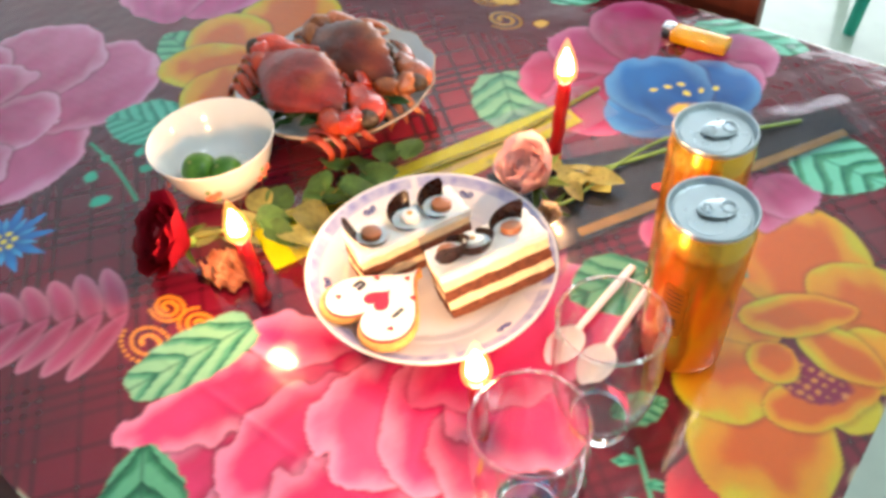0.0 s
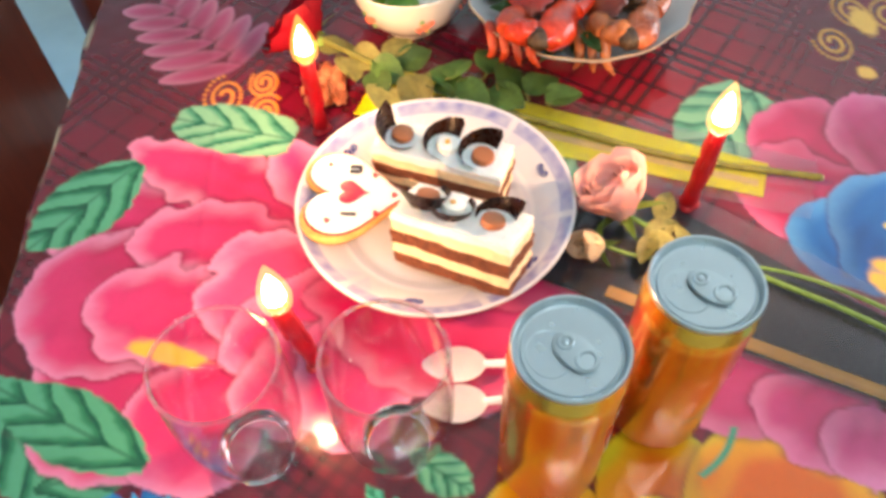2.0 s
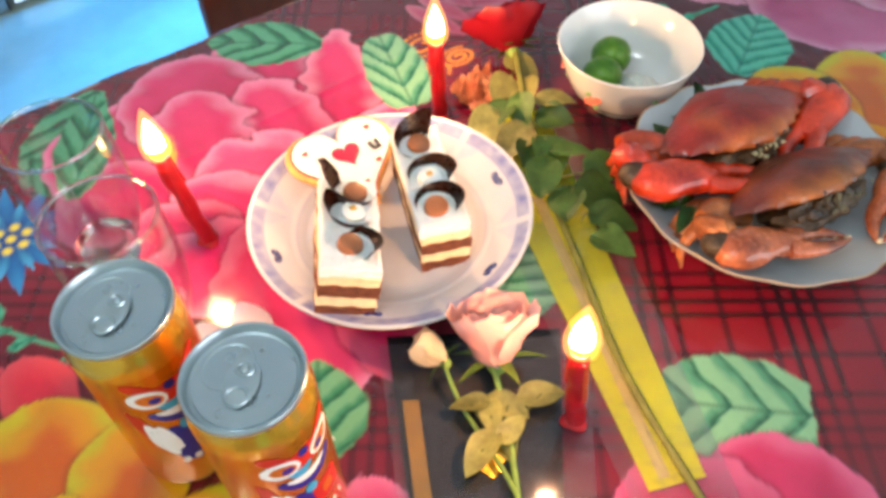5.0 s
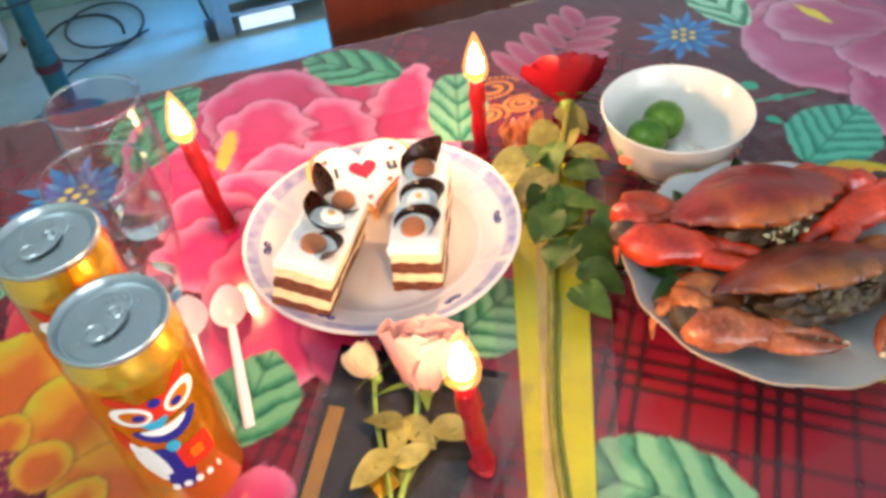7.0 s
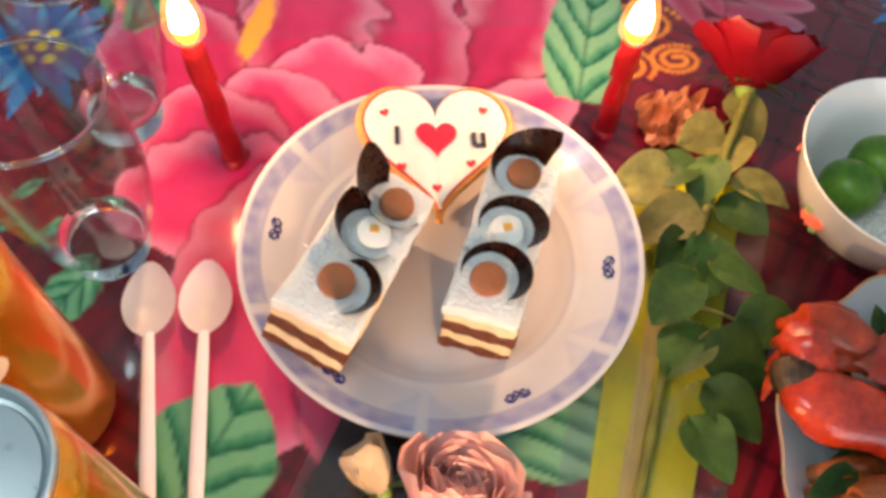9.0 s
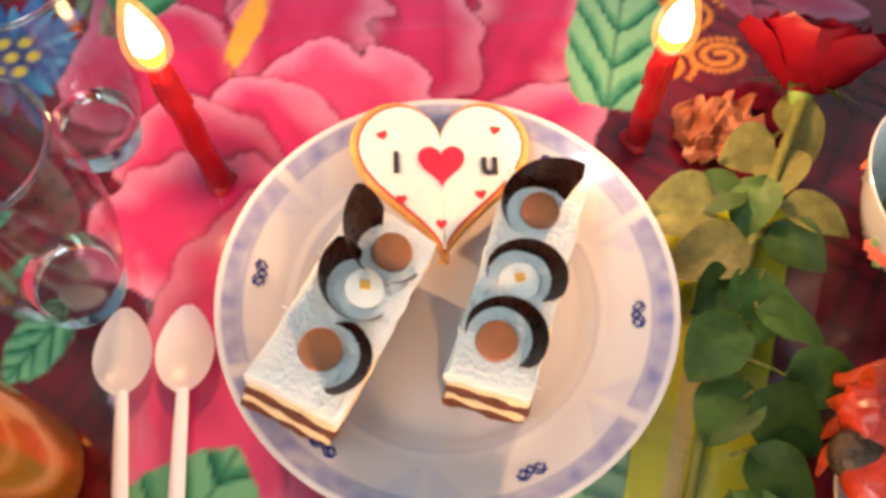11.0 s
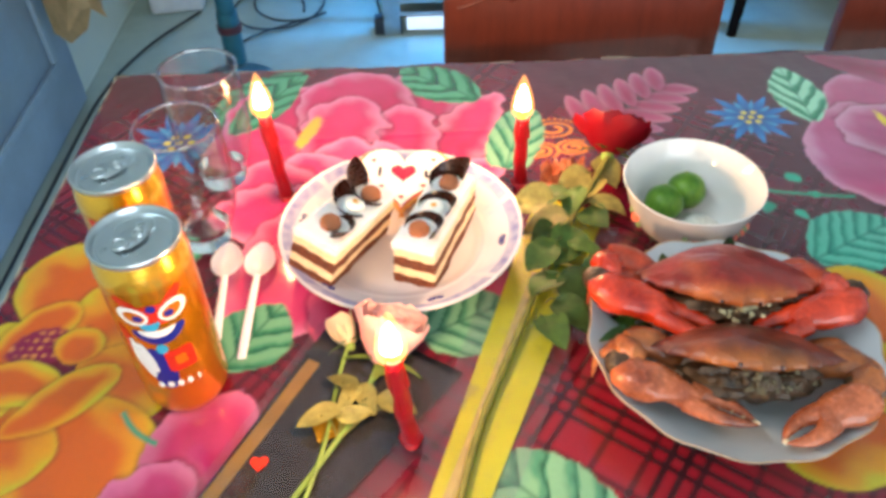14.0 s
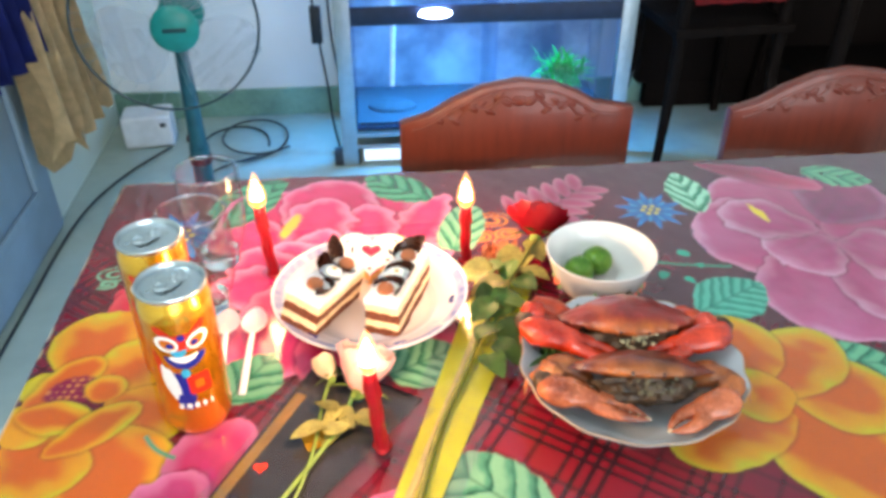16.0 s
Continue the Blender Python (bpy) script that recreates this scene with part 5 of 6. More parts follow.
        for s in (-1, 1):
            for i in range(legs):
                y = 0.004 + 0.010 * i
                z0 = -0.012 - 0.004 * i
                pts = curve([(s * 0.044, y, z0), (s * (0.074 - 0.004 * i), y - 0.002, z0 + 0.009), (s * (0.092 - 0.005 * i), y - 0.004, z0 - 0.003), (s * (0.096 - 0.007 * i), y - 0.012 + 0.006 * i, z0 - 0.014)], 12)
                part("leg", sweep(pts, [0.0048, 0.005, 0.0052, 0.005, 0.0048, 0.0046, 0.0044, 0.004, 0.0036, 0.003, 0.0024, 0.0016, 0.0008], 10, 0.6), limb_r if flip == 1 else limb_o, c)
        return c

    crab(pose(0.213, -0.112, TOP + 0.052, 0, 0, -6), shell, claw_r, "cooked red crab with folded claws, resting against another crab", ((0.083, 0.020, 0.084, -0.014, -0.008, -0.052), (0.066, -0.004, 0.075, -0.019, 0.004, -0.052)), 1, 4)
    crab(pose(0.2065, -0.175, TOP + 0.046, 0, 0, -8), shell, claw_o, "cooked orange-brown crab on the plate in front", ((0.076, 0.002, 0.073, -0.023, 0.000, -0.050), (0.076, -0.010, 0.064, -0.030, 0.016, -0.062)), 2, 3)
    # herb sprigs under the crabs
    herb = mat("herb_leaf", "2f5a2c", island=0.3, **GREEN)
    g = thing("herb_garnish", "dark green jagged herb leaves under the crabs", "herbs", pose(0.2075, -0.1545, TOP + 0.017))
    r = random.Random(4)
    for i in range(26):
        a = radians(45 + i * 5.6)
        q = r.uniform(0.048, 0.068)
        s = r.uniform(0.022, 0.034)
        lf = blade(s, s * 0.42, 0.3, 0.2, 7, 0.0004, wave=0.35, seed=i)
        part("leaf", moved(lf, Matrix.Translation((q * math.cos(a), q * math.sin(a), 0.010 + 0.012 * r.random())) @ pose(0, 0, 0, r.uniform(-10, 30), r.uniform(-30, 30), math.degrees(a) - 90 + r.uniform(-60, 60))), herb, g)


def build_lighter():
    l = thing("lighter", "yellow translucent pocket lighter lying on the cloth", "lighter", pose(-0.012, -0.434, TOP + 0.0075, 0, 90, 4))
    part("body", box(-0.0065, 0.0065, -0.0115, 0.0115, -0.060, 0.0, 0.004, seg=3), mat("amber_plastic", "e0a010", 0.15, 0, 60, 0.15, 0.02, coat=0.6, sub=0.3), l)
    part("metal_hood", box(-0.0058, 0.0058, -0.010, 0.004, 0.0, 0.012, 0.0015), mat("chrome_hood", "d8dadc", 0.2, 1.0, 60, 0.1, 0.02), l)
    part("spark_wheel", moved(lathe([(0, -0.003), (0.0035, -0.003), (0.0035, 0.003), (0, 0.003)], 16), Matrix.Translation((0, 0.0065, 0.006)) @ pose(0, 0, 0, 0, 90, 0)), mat("dark_steel", "44484c", 0.4, 0.9), l)


build_cake_plate()
build_cookie()
build_cake("right", pose(-0.0085, -0.0715, TOP + 0.0142, 0, 0, -22.5), 0.094, "layered chocolate cream cake slice with three chocolate curls",
           (("button", -0.002, 0.0175), ("curl", -0.001, 0.0185, 190, -40, 0.004, 0.0150), ("pearl", 0.0, 0.0435), ("curl", 0.0, 0.0445, 190, -30, 0.004, 0.0150), ("button", 0.0, 0.0770), ("shard", 0.0, 0.0765, 245, 45, 0.004, 0.0200)))
build_cake("left", pose(-0.0880, -0.0730, TOP + 0.0285, -6.5, 13, -31), 0.084, "layered chocolate cream cake slice overhanging the plate rim",
           (("button", -0.001, 0.0200), ("curl", 0.001, 0.0190, 100, -62, 0.005, 0.0150), ("pearl", 0.0015, 0.0490), ("shard", 0.0010, 0.0490, 118, 335, 0.0155, 0.005), ("button", 0.004, 0.0690), ("shard", 0.004, 0.0690, 132, 345, 0.0290, 0.005)))
spoon = build_spoon(pose(-0.1625, -0.0065, TOP + 0.0002, 0, 0, 3))
copy_thing(spoon, pose(-0.1340, -0.0075, TOP + 0.0002, 0, 0, -1))
can = build_can(pose(-0.2000, -0.0785, TOP, 0, 0, 8), "gold drink can with silver lid and bold coloured face print")
copy_thing(can, pose(-0.1695, -0.1470, TOP, 0, 0, 14))
glass = build_glass(pose(-0.1835, 0.0915, TOP, 0, 0, 0))
copy_thing(glass, pose(-0.1845, 0.0080, TOP, 0, 0, 40))
build_candle((-0.1235, 0.0610, TOP), (-0.1315, 0.0700, TOP + 0.080), "thin red candle, lit and leaning, standing on the cloth")
build_candle((0.0875, 0.0675, TOP), (0.0865, 0.0680, TOP + 0.070), "thin red candle, lit, standing on the cloth beside a rose")
build_candle((-0.0130, -0.2040, TOP + 0.0055), (-0.0205, -0.2035, TOP + 0.088), "thin red candle, lit, standing on the flower sleeve")
build_roses()
build_bowl()
build_crabs()
build_lighter()

# ---- the room ----
def wall(name, x0, x1, y0, y1, z0, z1, material, label):
    return finish(name, box(x0, x1, y0, y1, z0, z1), material, None, label, False, "wall", "", "structure")


XL, XR, YB, YF, HT = -0.96, 3.2, 2.22, -3.0, 2.8
plaster = mat("white_plaster", "eef2f4", 0.8, 0, 2, 0.08, 0.15, 30)
paint = mat("blue_grey_paint", "ccd8cc", 0.6, 0, 2, 0.1, 0.1, 30)
tile = mat("pale_green_floor", "a9b4a6", 0.22, 0, 3, 0.16, 0.02, 6, coat=0.2)
finish("floor", box(XL - 0.1, XR + 0.1, YF - 0.1, YB + 0.1, -0.1, 0), tile, None, "pale green polished floor", False, "floor", "", "structure")
finish("ceiling", box(XL - 0.1, XR + 0.1, YF - 0.1, YB + 0.1, HT, HT + 0.1), plaster, None, "white plaster ceiling", False, "ceiling", "", "structure")
wall("wall_north", XL - 0.1, XR + 0.1, YB, YB + 0.12, 0, HT, plaster, "white plaster wall with a green tile skirting")
wall("wall_west", XL - 0.12, XL, YF, YB, 0, HT, paint, "blue-grey painted wall")
wall("wall_east", XR, XR + 0.12, YF, YB, 0, HT, plaster, "white plaster wall")
# south wall stays out of view; its doorway is assumed, to let light in
wall("wall_south", XL - 0.1, -0.3, YF - 0.12, YF, 0, HT, plaster, "white plaster wall beside a wide doorway")
wall("wall_south_east", 2.3, XR + 0.1, YF - 0.12, YF, 0, HT, plaster, "white plaster wall beside a wide doorway")
wall("wall_south_lintel", -0.3, 2.3, YF - 0.12, YF, 2.3, HT, plaster, "white plaster wall over a wide doorway")
finish("baseboard", box(XL, XR, YB - 0.012, YB, 0, 0.105, 0.002), mat("green_skirting_tile", "7fa593", 0.3, 0, 8, 0.25, 0.05, 6), None, "green glazed skirting tiles", False, "baseboard", "", "structure")


def build_door():
    """Painted door leaf standing against the west wall, with mouldings round two panels."""
    blue = mat("grey_blue_door_paint", "8fa6b8", 0.45, 0, 6, 0.18, 0.08, 12)
    d = thing("door_1", "grey-blue painted door with moulded panels", "door", pose(XL + 0.003, 0.92, 0), kind="structure")
    part("leaf", box(0, 0.022, -0.52, 0.52, 0.015, 2.05, 0.002), blue, d)
    for z0, z1 in ((0.16, 0.92), (1.08, 1.92)):
        part("panel", box(0.0225, 0.030, -0.36, 0.36, z0 + 0.06, z1 - 0.06, 0.004), blue, d)
        for y0, y1, a, b in ((-0.42, 0.42, z0, z0 + 0.03), (-0.42, 0.42, z1 - 0.03, z1), (-0.42, -0.39, z0 + 0.031, z1 - 0.031), (0.39, 0.42, z0 + 0.031, z1 - 0.031)):
            part("moulding", box(0.0225, 0.036, y0, y1, a, b, 0.005), blue, d)


build_door()


def build_chair(m, label):
    """Carved-back dining chair; the back stands on local y = 0 facing -y."""
    ch = thing("dining_chair", label, "chair", m, group="dining chairs")
    wood = mat("varnished_red_wood", "6c2a1a", 0.36, 0, 9, 0.2, 0.12, 8, coat=0.2, stretch=(8, 8, 1))
    w = 0.355
    pts = [(-w / 2, 0.40), (w / 2, 0.40), (w / 2, 0.765), (w * 0.40, 0.772), (w * 0.33, 0.776), (w * 0.26, 0.792), (w * 0.15, 0.808), (0.0, 0.815), (-w * 0.15, 0.806), (-w * 0.28, 0.786), (-w * 0.38, 0.765), (-w / 2, 0.752)]
    bk = part("backrest", moved(outline(pts, 0, 0.024, 0.004), pose(0, 0.012, 0, 90, 0, 0)), wood, ch)
    # raised carving: a moulding under the crest, vines with leaves, a shell in the middle
    crest = [(w * 0.44, 0.757), (w * 0.33, 0.762), (w * 0.25, 0.780), (w * 0.14, 0.796), (0.0, 0.803), (-w * 0.14, 0.794), (-w * 0.27, 0.774), (-w * 0.37, 0.752), (-w * 0.45, 0.742)]
    part("crest_moulding", sweep(curve([(x, -0.0125, z) for x, z in crest], 40), 0.0022, 8), wood, bk)
    for s in (-1, 1):
        vine = [(s * (0.012 + 0.112 * i / 36), -0.0122, 0.784 - 0.030 * (i / 36) ** 1.6 + 0.006 * math.sin(i * 0.42)) for i in range(37)]
        part("carved_vine", sweep(vine, [0.0030 - 0.00004 * i for i in range(37)], 8), wood, bk)
        for i in range(9):
            x, _, z = vine[4 * i + 2]
            leaf = moved(ball(1, 0.0105 - 0.0005 * i, 0.0030, 0.0046, (0, 0, 0), 0.35, 3, i, 14), Matrix.Translation((x, -0.0118, z + (0.0065 if i % 2 else -0.0065))) @ pose(0, 0, 0, 0, s * (38 if i % 2 else -30), 0))
            part("carved_leaf", leaf, wood, bk)
    for i in range(5):
        part("carved_petal", moved(ball(1, 0.0036, 0.0034, 0.0095, (0, 0, 0.006), 0.2, 3, i, 12), Matrix.Translation((0, -0.0118, 0.778)) @ pose(0, 0, 0, 0, -60 + 30 * i, 0)), wood, bk)
    part("seat", box(-0.19, 0.19, -0.40, 0.005, 0.42, 0.45, 0.008), wood, ch)
    for x in (-0.16, 0.16):
        for y, h in ((-0.37, 0.42), (-0.004, 0.42)):
            part("leg", sweep([(x, y, h), (x, y, 0.2), (x * 1.05, y + (0.02 if y > -0.1 else -0.02), 0.0)], [0.018, 0.017, 0.014], 10), wood, ch)
    part("stretcher", box(-0.15, 0.15, -0.385, -0.36, 0.16, 0.19, 0.004), wood, ch)
    return ch


chair = build_chair(pose(0.209, 0.44, 0, 0, 0, 0), "varnished red-brown chair with a carved arched back, pushed to the table")
copy_thing(chair, pose(0.722, 0.44, 0, 0, 0, -1))
copy_thing(chair, pose(0.115, -0.548, 0, 0, 0, 181))


def build_fan():
    f = thing("standing_fan", "teal standing fan with a round wire guard, at rest", "fan", pose(-0.527, 1.49, 0, 0, 0, 4))
    teal = mat("teal_plastic", "1c8a84", 0.35, 0, 30, 0.15, 0.05)
    dark = mat("dark_teal_pole", "2c6470", 0.35, 0.1, 30, 0.2, 0.05)
    part("base", moved(lathe([(0, 0), (0.125, 0), (0.130, 0.015), (0.115, 0.030), (0.05, 0.045), (0.03, 0.06), (0, 0.06)], 40), Matrix.Translation((0, -0.03, 0))), dark, f)
    part("pole", sweep([(0, 0.06, 0.05), (0, 0.06, 0.20)], 0.029, 20), dark, f)
    part("collar", sweep([(0, 0.06, 0.145), (0, 0.06, 0.165)], 0.034, 20), mat("dark_red_collar", "5a2a30", 0.4), f)
    part("upper_pole", sweep([(0, 0.06, 0.18), (0, 0.06, 0.36), (0, 0.06, 0.53)], [0.026, 0.022, 0.018], 16), dark, f)
    part("motor", moved(lathe([(0, -0.09), (0.05, -0.085), (0.062, -0.03), (0.06, 0.0), (0, 0.0)], 28), Matrix.Translation((0.015, 0.06, 0.590)) @ pose(0, 0, 0, 90, 0, 0)), teal, f)
    guard = part("guard_ring", sweep([(-0.012 + 0.238 * math.cos(a), -0.03, 0.590 + 0.236 * math.sin(a)) for a in [2 * math.pi * i / 60 for i in range(61)]], 0.0038, 8), mat("dark_guard_rim", "24404a", 0.3), f, "dark guard rim")
    wire = mat("pale_guard_wire", "b4c4c8", 0.35, 0.6, 50, 0.1, 0.02)
    for side in (-1, 1):
        bm = bmesh.new()
        for k in range(32):
            a = 2 * math.pi * k / 32
            r = [0.05, 0.115, 0.185, 0.234]
            sweep([(-0.012 + q * math.cos(a), -0.03 + side * 0.035 * (1 - (q / 0.24) ** 3), 0.590 + q * math.sin(a)) for q in r], 0.0004, 4, bm=bm, caps=False)
        tagged(part("wire_guard", bm, wire, guard), kind="stuff")
    part("hub_cap", moved(lathe([(0, 0.012), (0.05, 0.010), (0.062, 0.0), (0.062, -0.006), (0, -0.006)], 36), Matrix.Translation((0.015, -0.068, 0.590)) @ pose(0, 0, 0, 90, 0, 0)), teal, guard, "teal hub cap")
    part("maker_bar", moved(box(-0.03, 0.03, -0.001, 0.001, -0.006, 0.006, 0.0008), Matrix.Translation((0.015, -0.081, 0.590))), mat("dark_print", "0d3c42", 0.5), guard)
    bl = clear("pale_clear_blade", "eef2f4", 0.1, 1.3, True, 0.14)
    for k in range(3):
        bm = bmesh.new()
        rows = []
        for i in range(9):
            q = 0.045 + 0.170 * i / 8
            wd = 0.045 + 0.07 * math.sin(math.pi * i / 9)
            rows.append([bm.verts.new((q, (j - 0.5) * 0.03, (j - 0.5) * wd * 2)) for j in (0, 0.33, 0.67, 1)])
        for a, b in zip(rows, rows[1:]):
            for j in range(3):
                bm.faces.new((a[j], a[j + 1], b[j + 1], b[j]))
        bmesh.ops.solidify(bm, geom=bm.faces[:], thickness=0.003)
        part("blade", moved(bm, Matrix.Translation((0.015, -0.03, 0.590)) @ pose(0, 0, 0, 0, 40 + 120 * k, 0)), bl, f, "pale translucent blade")


def build_aquarium():
    a = thing("aquarium", "lit aquarium in an aluminium stand with a green plastic plant", "aquarium", pose(0.36, 1.76, 0))
    alu = mat("aluminium_frame", "aab6c0", 0.3, 0.85, 30, 0.1, 0.05)
    dark = mat("dark_tank_trim", "1c2a44", 0.4, 0, 30, 0.2, 0.05)
    w, d, z0, z1 = 0.90, 0.36, 0.13, 0.56
    for x in (-w / 2, w / 2):
        for y in (0.0, d):
            part("frame_post", box(x - 0.025, x + 0.025, y, y + 0.03, 0.0, 0.95, 0.003), alu, a)
    for x in (-w / 2, w / 2):
        part("foot", box(x - 0.055, x + 0.03, 0.002, 0.05, 0, 0.05, 0.005), mat("dark_rubber_foot", "3a4048", 0.6), a)
    for z in (0.06, 0.10):
        part("shelf_rail", box(-w / 2 + 0.025, w / 2 - 0.025, 0.005, 0.02, z, z + 0.012, 0.002), alu, a)
    part("tank_floor", box(-w / 2 + 0.02, w / 2 - 0.02, 0.022, d - 0.01, z0 - 0.012, z0, 0.002), dark, a)
    back = mat("blue_backing_film", "8a98b4", 0.5, 0, 5, 0.4, 0.1, 6, second="d4dce4")
    part("backing_sheet", box(-w / 2 + 0.02, w / 2 - 0.02, d - 0.010, d - 0.004, z0, 0.90), back, a, "blue backing sheet")
    glassy = clear("tank_glass", "e8f2ff", 0.02, 1.3, True)
    fr = part("front_pane", box(-w / 2 + 0.026, w / 2 - 0.026, 0.010, 0.015, z0, 0.90), glassy, a, "clear glass pane", False)
    for s in (-1, 1):
        part("side_pane", box(s * (w / 2 - 0.026) - 0.0025, s * (w / 2 - 0.026) + 0.0025, 0.030, d - 0.012, z0, 0.90), glassy, a, "clear glass pane", False)
    part("water_line_trim", box(-w / 2 + 0.025, w / 2 - 0.025, 0.004, 0.009, 0.474, 0.534, 0.002), dark, a, "dark blue trim band")
    part("gravel", join(box(-w / 2 + 0.03, w / 2 - 0.03, 0.03, d - 0.02, z0, z0 + 0.012), ball(0.05, 1.6, 1, 0.5, (-0.30, 0.15, z0 + 0.012), 0.4, 3, 1, 16)), mat("dark_gravel", "4a4e58", 0.8, 0, 120, 0.6, 0.8, 3), a)
    # air tube gets a faint glow of its own to look lit
    part("air_tube", sweep(curve([(-0.285, 0.10, 0.88), (-0.29, 0.10, 0.5), (-0.30, 0.10, 0.24)], 10), 0.008, 10), mat("glowing_white_tube", "e8ecdc", 0.4, emit="e8f0ff", power=0.3), a)
    part("divider", box(0.03, 0.036, 0.03, d - 0.02, z0, 0.55), glassy, a, smooth=False)
    pl = part("plastic_plant", ball(0.012, at=(0.28, 0.12, z0 + 0.05), segs=10), mat("green_plastic", "3cc458", 0.4, 0, 60, 0.35, 0.1), a, "bright green plastic plant")
    bm = bmesh.new()
    r = random.Random(3)
    for i in range(170):
        b = blade(r.uniform(0.06, 0.11), 0.012, 0.2, 0.25, 4, 0.0004, seed=i)
        join(bm, moved(b, Matrix.Translation((0.28 + r.gauss(0, 0.022), 0.12 + r.gauss(0, 0.01), z0 + 0.115 + r.gauss(0, 0.025))) @ pose(0, 0, 0, r.uniform(-20, 80), 0, r.uniform(0, 360))))
    tagged(part("plant_fronds", bm, MATS["green_plastic"], pl), kind="stuff")
    part("plant_stem", sweep([(0.28, 0.12, z0 + 0.03), (0.28, 0.12, z0 + 0.09)], 0.006, 8), MATS["green_plastic"], pl)
    hood = part("lamp_hood", box(-0.40, 0.40, 0.06, 0.22, 0.86, 0.90, 0.006), dark, a)
    part("lamp_tube", sweep([(-0.34, 0.13, 0.85), (0.34, 0.13, 0.85)], 0.011, 12), mat("lit_tube", "dfeaff", 0.4, 0, 40, 0, 0, emit="c8dcff", power=14.0), hood, "lit fluorescent tube")
    part("low_lamp", ball(1, 0.05, 0.012, 0.014, (-0.165, -0.012, 0.512), segs=16), mat("lit_disc", "dfeaff", 0.4, 0, 40, 0, 0, emit="d0e2ff", power=25.0), a, "glowing lamp under the hood")
    # plain white strip, no lamp; its brightness is put in as emission
    part("price_strip", box(-w / 2 + 0.045, -w / 2 + 0.20, -0.004, 0.004, 0.018, 0.058, 0.002), mat("pale_lit_strip", "e6eef6", 0.4, emit="cfe4ff", power=0.9), a, "pale strip under the tank, given its own glow")


def build_clothes():
    g = thing("hanging_shirt", "crumpled beige shirt hanging from the wall", "clothes", pose(-0.905, 1.46, 0.0))
    cloth = mat("beige_cloth", "dabd90", 0.85, 0, 30, 0.2, 0.5, 8)
    navy = mat("navy_cloth", "14206a", 0.85, 0, 30, 0.25, 0.5, 8)

    def drape(w, z0, z1, seed, depth, ragged):
        bm = bmesh.new()
        n, k = 34, 20
        rows = []
        for j in range(k + 1):
            f = j / k
            rows.append([bm.verts.new((depth * (0.5 + 0.5 * math.sin(i * 0.85 + 1.3 * noise.noise(Vector((i * 0.2, f * 3, seed))))) * (0.5 + 0.6 * f), w * (i / n - 0.5) * (0.75 + 0.35 * f), z1 + (z0 - z1) * f + ragged * f * noise.noise(Vector((i * 0.35, seed, 0))))) for i in range(n + 1)])
        for a, b in zip(rows, rows[1:]):
            for i in range(n):
                bm.faces.new((a[i], a[i + 1], b[i + 1], b[i]))
        bmesh.ops.solidify(bm, geom=bm.faces[:], thickness=0.002)
        return bm

    part("hem", drape(0.36, 0.30, 1.2, 1, 0.12, 0.12), cloth, g, "crumpled beige cloth")
    part("hook", sweep([(-0.055, 0, 1.22), (-0.01, 0, 1.22), (0.01, 0, 1.19)], 0.006, 8), mat("steel_hook", "8a9298", 0.3, 0.9), g)
    h = thing("hanging_trousers", "navy blue garment hanging from the wall", "clothes", pose(-0.90, 1.17, 0.0))
    part("leg_cloth", drape(0.30, 0.58, 1.3, 5, 0.10, 0.02), navy, h)
    part("hook", sweep([(-0.06, 0, 1.32), (-0.01, 0, 1.32), (0.01, 0, 1.29)], 0.006, 8), MATS["steel_hook"], h)


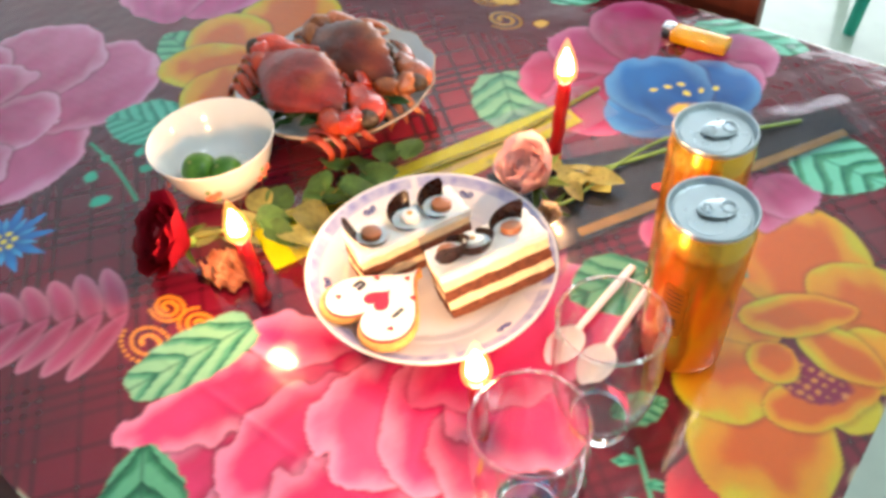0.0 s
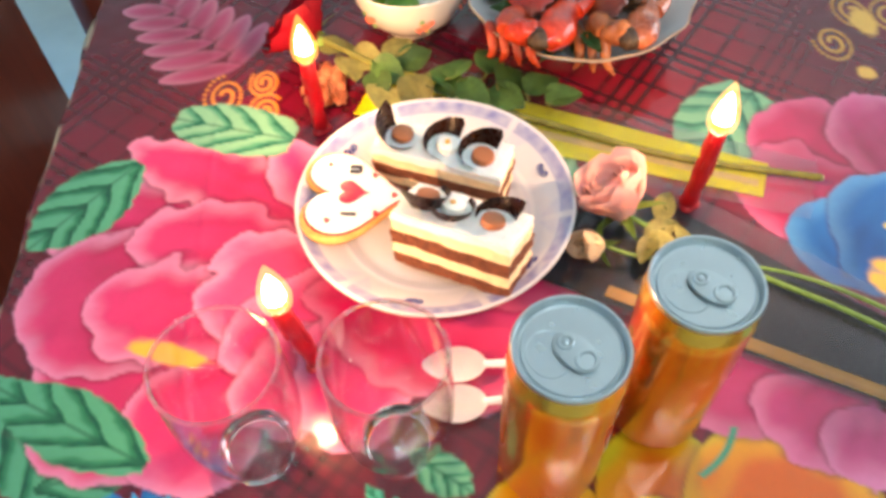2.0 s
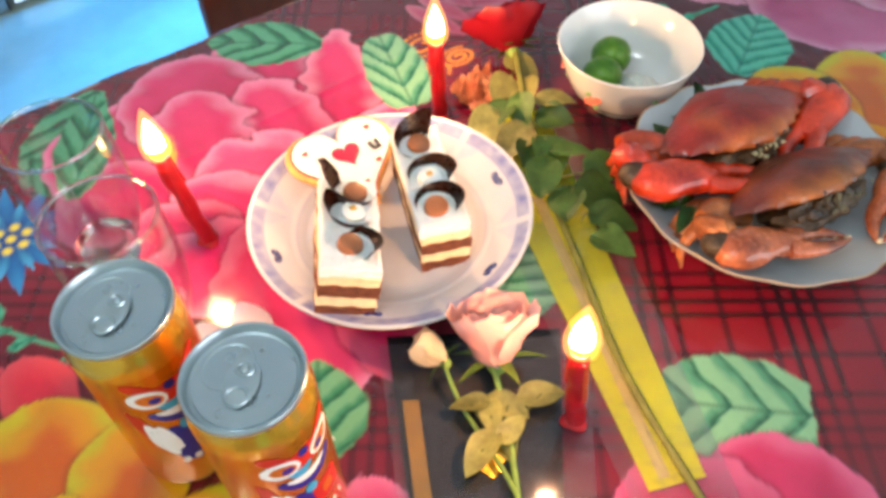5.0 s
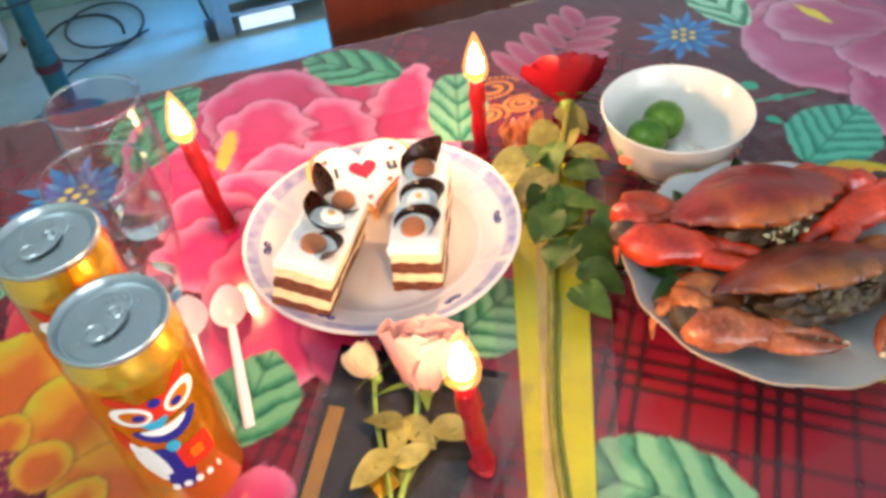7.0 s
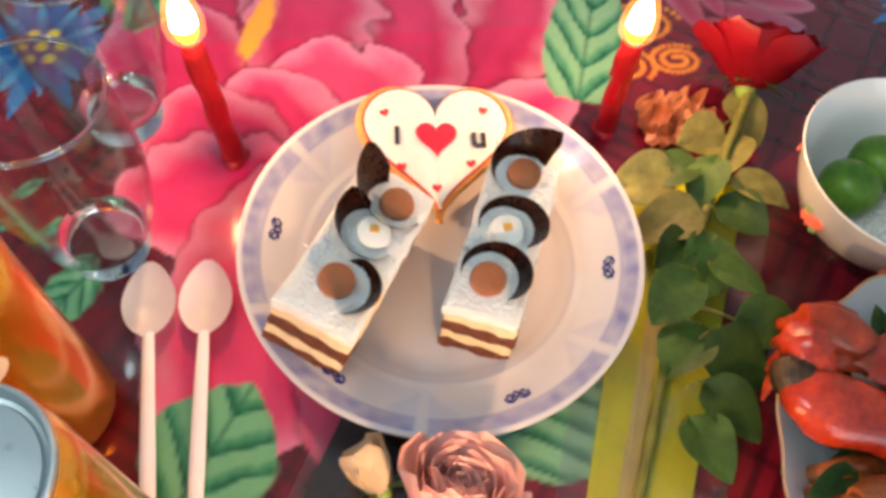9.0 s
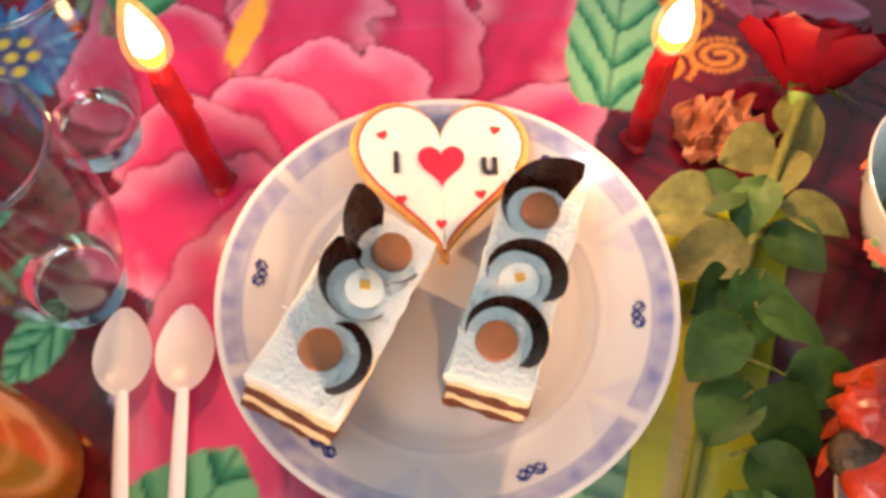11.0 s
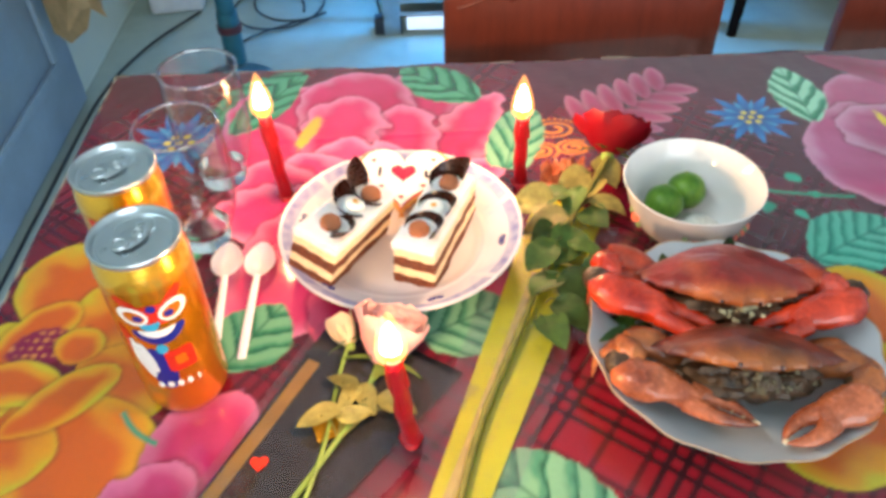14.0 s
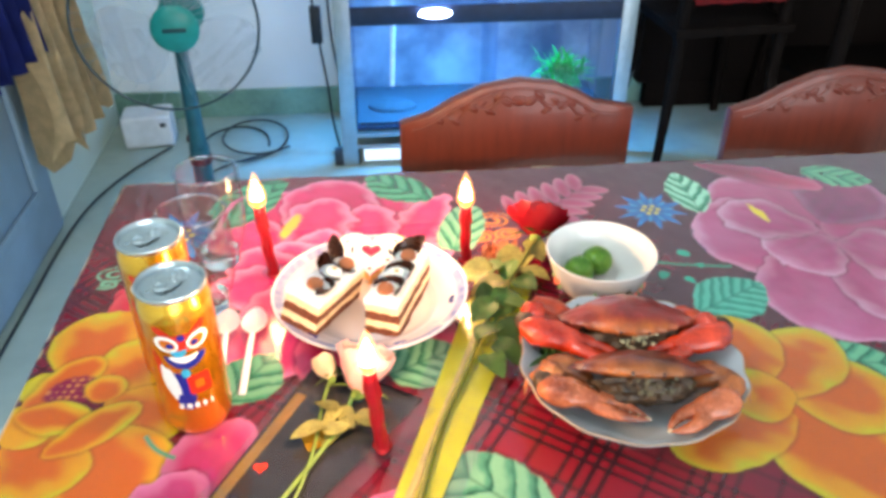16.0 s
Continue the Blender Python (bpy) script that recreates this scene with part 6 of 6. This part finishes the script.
def build_floor_things():
    b = thing("white_box", "small white plastic box on the floor by the wall", "box", pose(-0.80, 2.02, 0, 0, 0, 6))
    wh = mat("white_casing", "dfe2e6", 0.4, 0, 30, 0.08, 0.05)
    part("casing", box(-0.085, 0.085, -0.06, 0.06, 0, 0.115, 0.014, seg=3), wh, b)
    part("button", box(0.045, 0.065, -0.063, -0.058, 0.075, 0.09, 0.002), mat("dark_button", "303840", 0.5), b)
    blk = mat("black_cable", "1c2226", 0.5, 0, 60, 0.2, 0.1)
    c = thing("coiled_cable", "thin black cable lying in loops on the floor", "cable", Matrix.Translation((0, 0, 0.006)))
    pts = [(-0.51 + 0.130 * math.cos(a * 1.0) + 0.01 * a, 1.93 + 0.155 * math.sin(a) + 0.006 * a, 0.0012 * a) for a in [i * 0.25 for i in range(48)]]
    part("cord", sweep(pts + curve([pts[-1], (-0.56, 1.72, 0.004), (-0.54, 1.45, 0)], 10)[1:], 0.0036, 8), blk, c)
    part("plug", box(-0.672, -0.638, 1.98, 2.01, 0.0, 0.022, 0.005), mat("dark_red_plug", "5a2420", 0.5), c)
    w = thing("wall_cable", "dark cable running along the floor by the wall", "cable", Matrix.Translation((0, 0, 0.008)))
    part("cord", sweep(curve([(-0.72, 1.95, 0), (-0.84, 1.72, 0), (-0.905, 1.45, 0), (-0.912, 0.95, 0), (-0.915, 0.2, 0), (-0.93, -1.0, 0)], 40), 0.004, 8), blk, w)
    s = thing("power_cord", "black power cord with a switch hanging beside the tank", "cable", Matrix.Translation((-0.165, 1.90, 0)))
    part("cord", sweep(curve([(0.0, 0.1, 1.1), (-0.02, 0, 0.62), (-0.01, 0, 0.42), (0.01, -0.02, 0.25), (0.02, -0.03, 0.12), (0.04, -0.04, 0.0)], 30), 0.0042, 8), blk, s)
    part("cord", sweep(curve([(0.03, 0.1, 1.1), (0.03, 0, 0.5), (0.05, -0.02, 0.25), (0.06, -0.04, 0.0)], 24), 0.0038, 8), blk, s)
    part("switch", moved(box(-0.018, 0.018, -0.014, 0.014, -0.06, 0.06, 0.006), Matrix.Translation((-0.012, 0, 0.44))), blk, s)
    # teal scalloped stool near the open side of the room
    st = thing("plastic_stool", "teal plastic stool with a scalloped edge", "stool", pose(-0.02, -1.95, 0, 0, 0, 20))
    teal = mat("teal_stool_plastic", "2aa88e", 0.35, 0, 20, 0.15, 0.05)
    part("seat", moved(lathe([(0, 0.37), (0.14, 0.37), (0.155, 0.36), (0.158, 0.32), (0.15, 0.32), (0.148, 0.35), (0, 0.352)], 64, lambda a, r: (0.006 * math.cos(16 * a) if r > 0.14 else 0, 0)), Matrix.Identity(4)), teal, st)
    for x in (-1, 1):
        for y in (-1, 1):
            part("leg", sweep([(x * 0.10, y * 0.10, 0.35), (x * 0.13, y * 0.13, 0.0)], [0.02, 0.016], 10), teal, st)


def build_sideboard_things():
    dk = mat("dark_stained_wood", "100805", 0.8, 0, 14, 0.3, 0.08, 8, ior=1.2, stretch=(8, 8, 1))
    t = thing("side_table", "dark wooden table standing behind the chairs", "table", pose(2.02, 1.88, 0))
    part("tabletop", box(-0.62, 0.62, -0.28, 0.28, 0.70, 0.735, 0.006), dk, t)
    for x in (-0.56, 0.56):
        for y in (-0.23, 0.23):
            part("leg", sweep([(x, y, 0.70), (x, y, 0.3), (x * 1.02, y, 0.0)], [0.03, 0.026, 0.02], 12), dk, t)
    part("shelf", box(-0.56, 0.56, -0.22, 0.22, 0.22, 0.245, 0.004), dk, t)
    part("back_panel", box(-0.58, 0.58, 0.20, 0.225, 0.25, 0.70, 0.003), dk, t)
    # made-up cabinet: its near-black wood stands in for the darkness by the wall
    k = thing("dark_cabinet", "tall dark wooden cabinet added to darken the wall behind the chairs", "cabinet", pose(1.92, 2.02, 0))
    part("body", box(-0.92, 0.90, 0.12, 0.19, 0.10, 1.5, 0.006), dk, k)
    part("plinth", box(-0.88, 0.86, 0.13, 0.18, 0.0, 0.10, 0.003), dk, k)
    for x in (-0.40, 0.40):
        door = part("door", box(x - 0.385, x + 0.385, 0.102, 0.118, 0.14, 1.46, 0.004), dk, k)
        part("knob", ball(0.014, at=(x - 0.33 if x > 0 else x + 0.33, 0.095, 0.8), segs=12), mat("dull_brass", "6a5a30", 0.35, 0.9), door)
    c = thing("dark_chair", "dark wooden chair with slim legs behind the table", "chair", pose(1.12, 1.89, 0, 0, 0, 184))
    part("seat", box(-0.2, 0.2, -0.2, 0.2, 0.43, 0.46, 0.008), dk, c)
    for x in (-0.17, 0.17):
        for y, h in ((-0.17, 0.43), (0.17, 0.95)):
            part("leg", sweep([(x, y, h), (x, y, 0.3), (x * 1.15, y * 1.15, 0.0)], [0.022, 0.02, 0.015], 10), dk, c)
    for z in (0.62, 0.78, 0.90):
        part("back_slat", box(-0.16, 0.16, 0.16, 0.18, z, z + 0.05, 0.004), dk, c)
    r = thing("red_cloth", "dark red cloth draped over the back of the dark chair", "cloth", pose(1.12, 1.89, 0, 0, 0, 184))
    bm = bmesh.new()
    rows = []
    for j in range(25):
        f = j / 24 * 2 - 1
        y, z = 0.170 + 0.024 * math.copysign(1, f) * min(1, abs(f) * 12), 0.966 - 0.46 * max(0, abs(f) - 0.06)
        rows.append([bm.verts.new((-0.15 + 0.30 * i / 20, y + 0.006 * math.sin(i * 1.1) * abs(f), z)) for i in range(21)])
    for p, q in zip(rows, rows[1:]):
        for i in range(20):
            bm.faces.new((p[i], p[i + 1], q[i + 1], q[i]))
    bmesh.ops.solidify(bm, geom=bm.faces[:], thickness=0.003)
    part("cloth_sheet", bm, mat("red_cushion_cloth", "8a1418", 0.8, 0, 40, 0.25, 0.4), r)
    w = thing("white_carton", "small white carton on the shelf of the dark table", "box", pose(1.86, 1.70, 0.246, 0, 0, -6))
    part("carton", box(-0.09, 0.09, -0.05, 0.05, 0, 0.06, 0.003), mat("white_card", "d8dce0", 0.6), w)


def build_wall_lamps():
    # batten lamp made up to carry the tube fill, never in view
    for n, m in (("wall_tube_lamp", pose(-0.955, -0.35, 2.42, 0, 0, 90)),):
        f = thing(n, "white fluorescent batten lamp added out of view, switched on", "lamp", m)
        part("batten", box(-0.62, 0.62, -0.05, -0.005, 0.0, 0.04, 0.006), wh_l, f)
        part("tube", sweep([(-0.58, -0.02, -0.02), (0.58, -0.02, -0.02)], 0.013, 12), mat("lit_lamp_tube", "eef6ff", 0.4, 0, 40, 0, 0, emit="dceeff", power=6.0), f)
        for x in (-0.59, 0.59):
            part("end_cap", box(x - 0.015, x + 0.015, -0.036, -0.004, -0.036, 0.002, 0.003), wh_l, f)


wh_l = mat("white_enamel", "e4e8ea", 0.35, 0, 30, 0.06, 0.03)
build_fan()
build_aquarium()
build_clothes()
build_floor_things()
build_sideboard_things()
build_wall_lamps()
lamp("tank_light", "AREA", look((0.36, 1.86, 0.835), (0.30, 1.50, 0.0)), TANK_POWER, (0.04, 0.44, 1.0), size=0.7, size_y=0.10, spread=105)
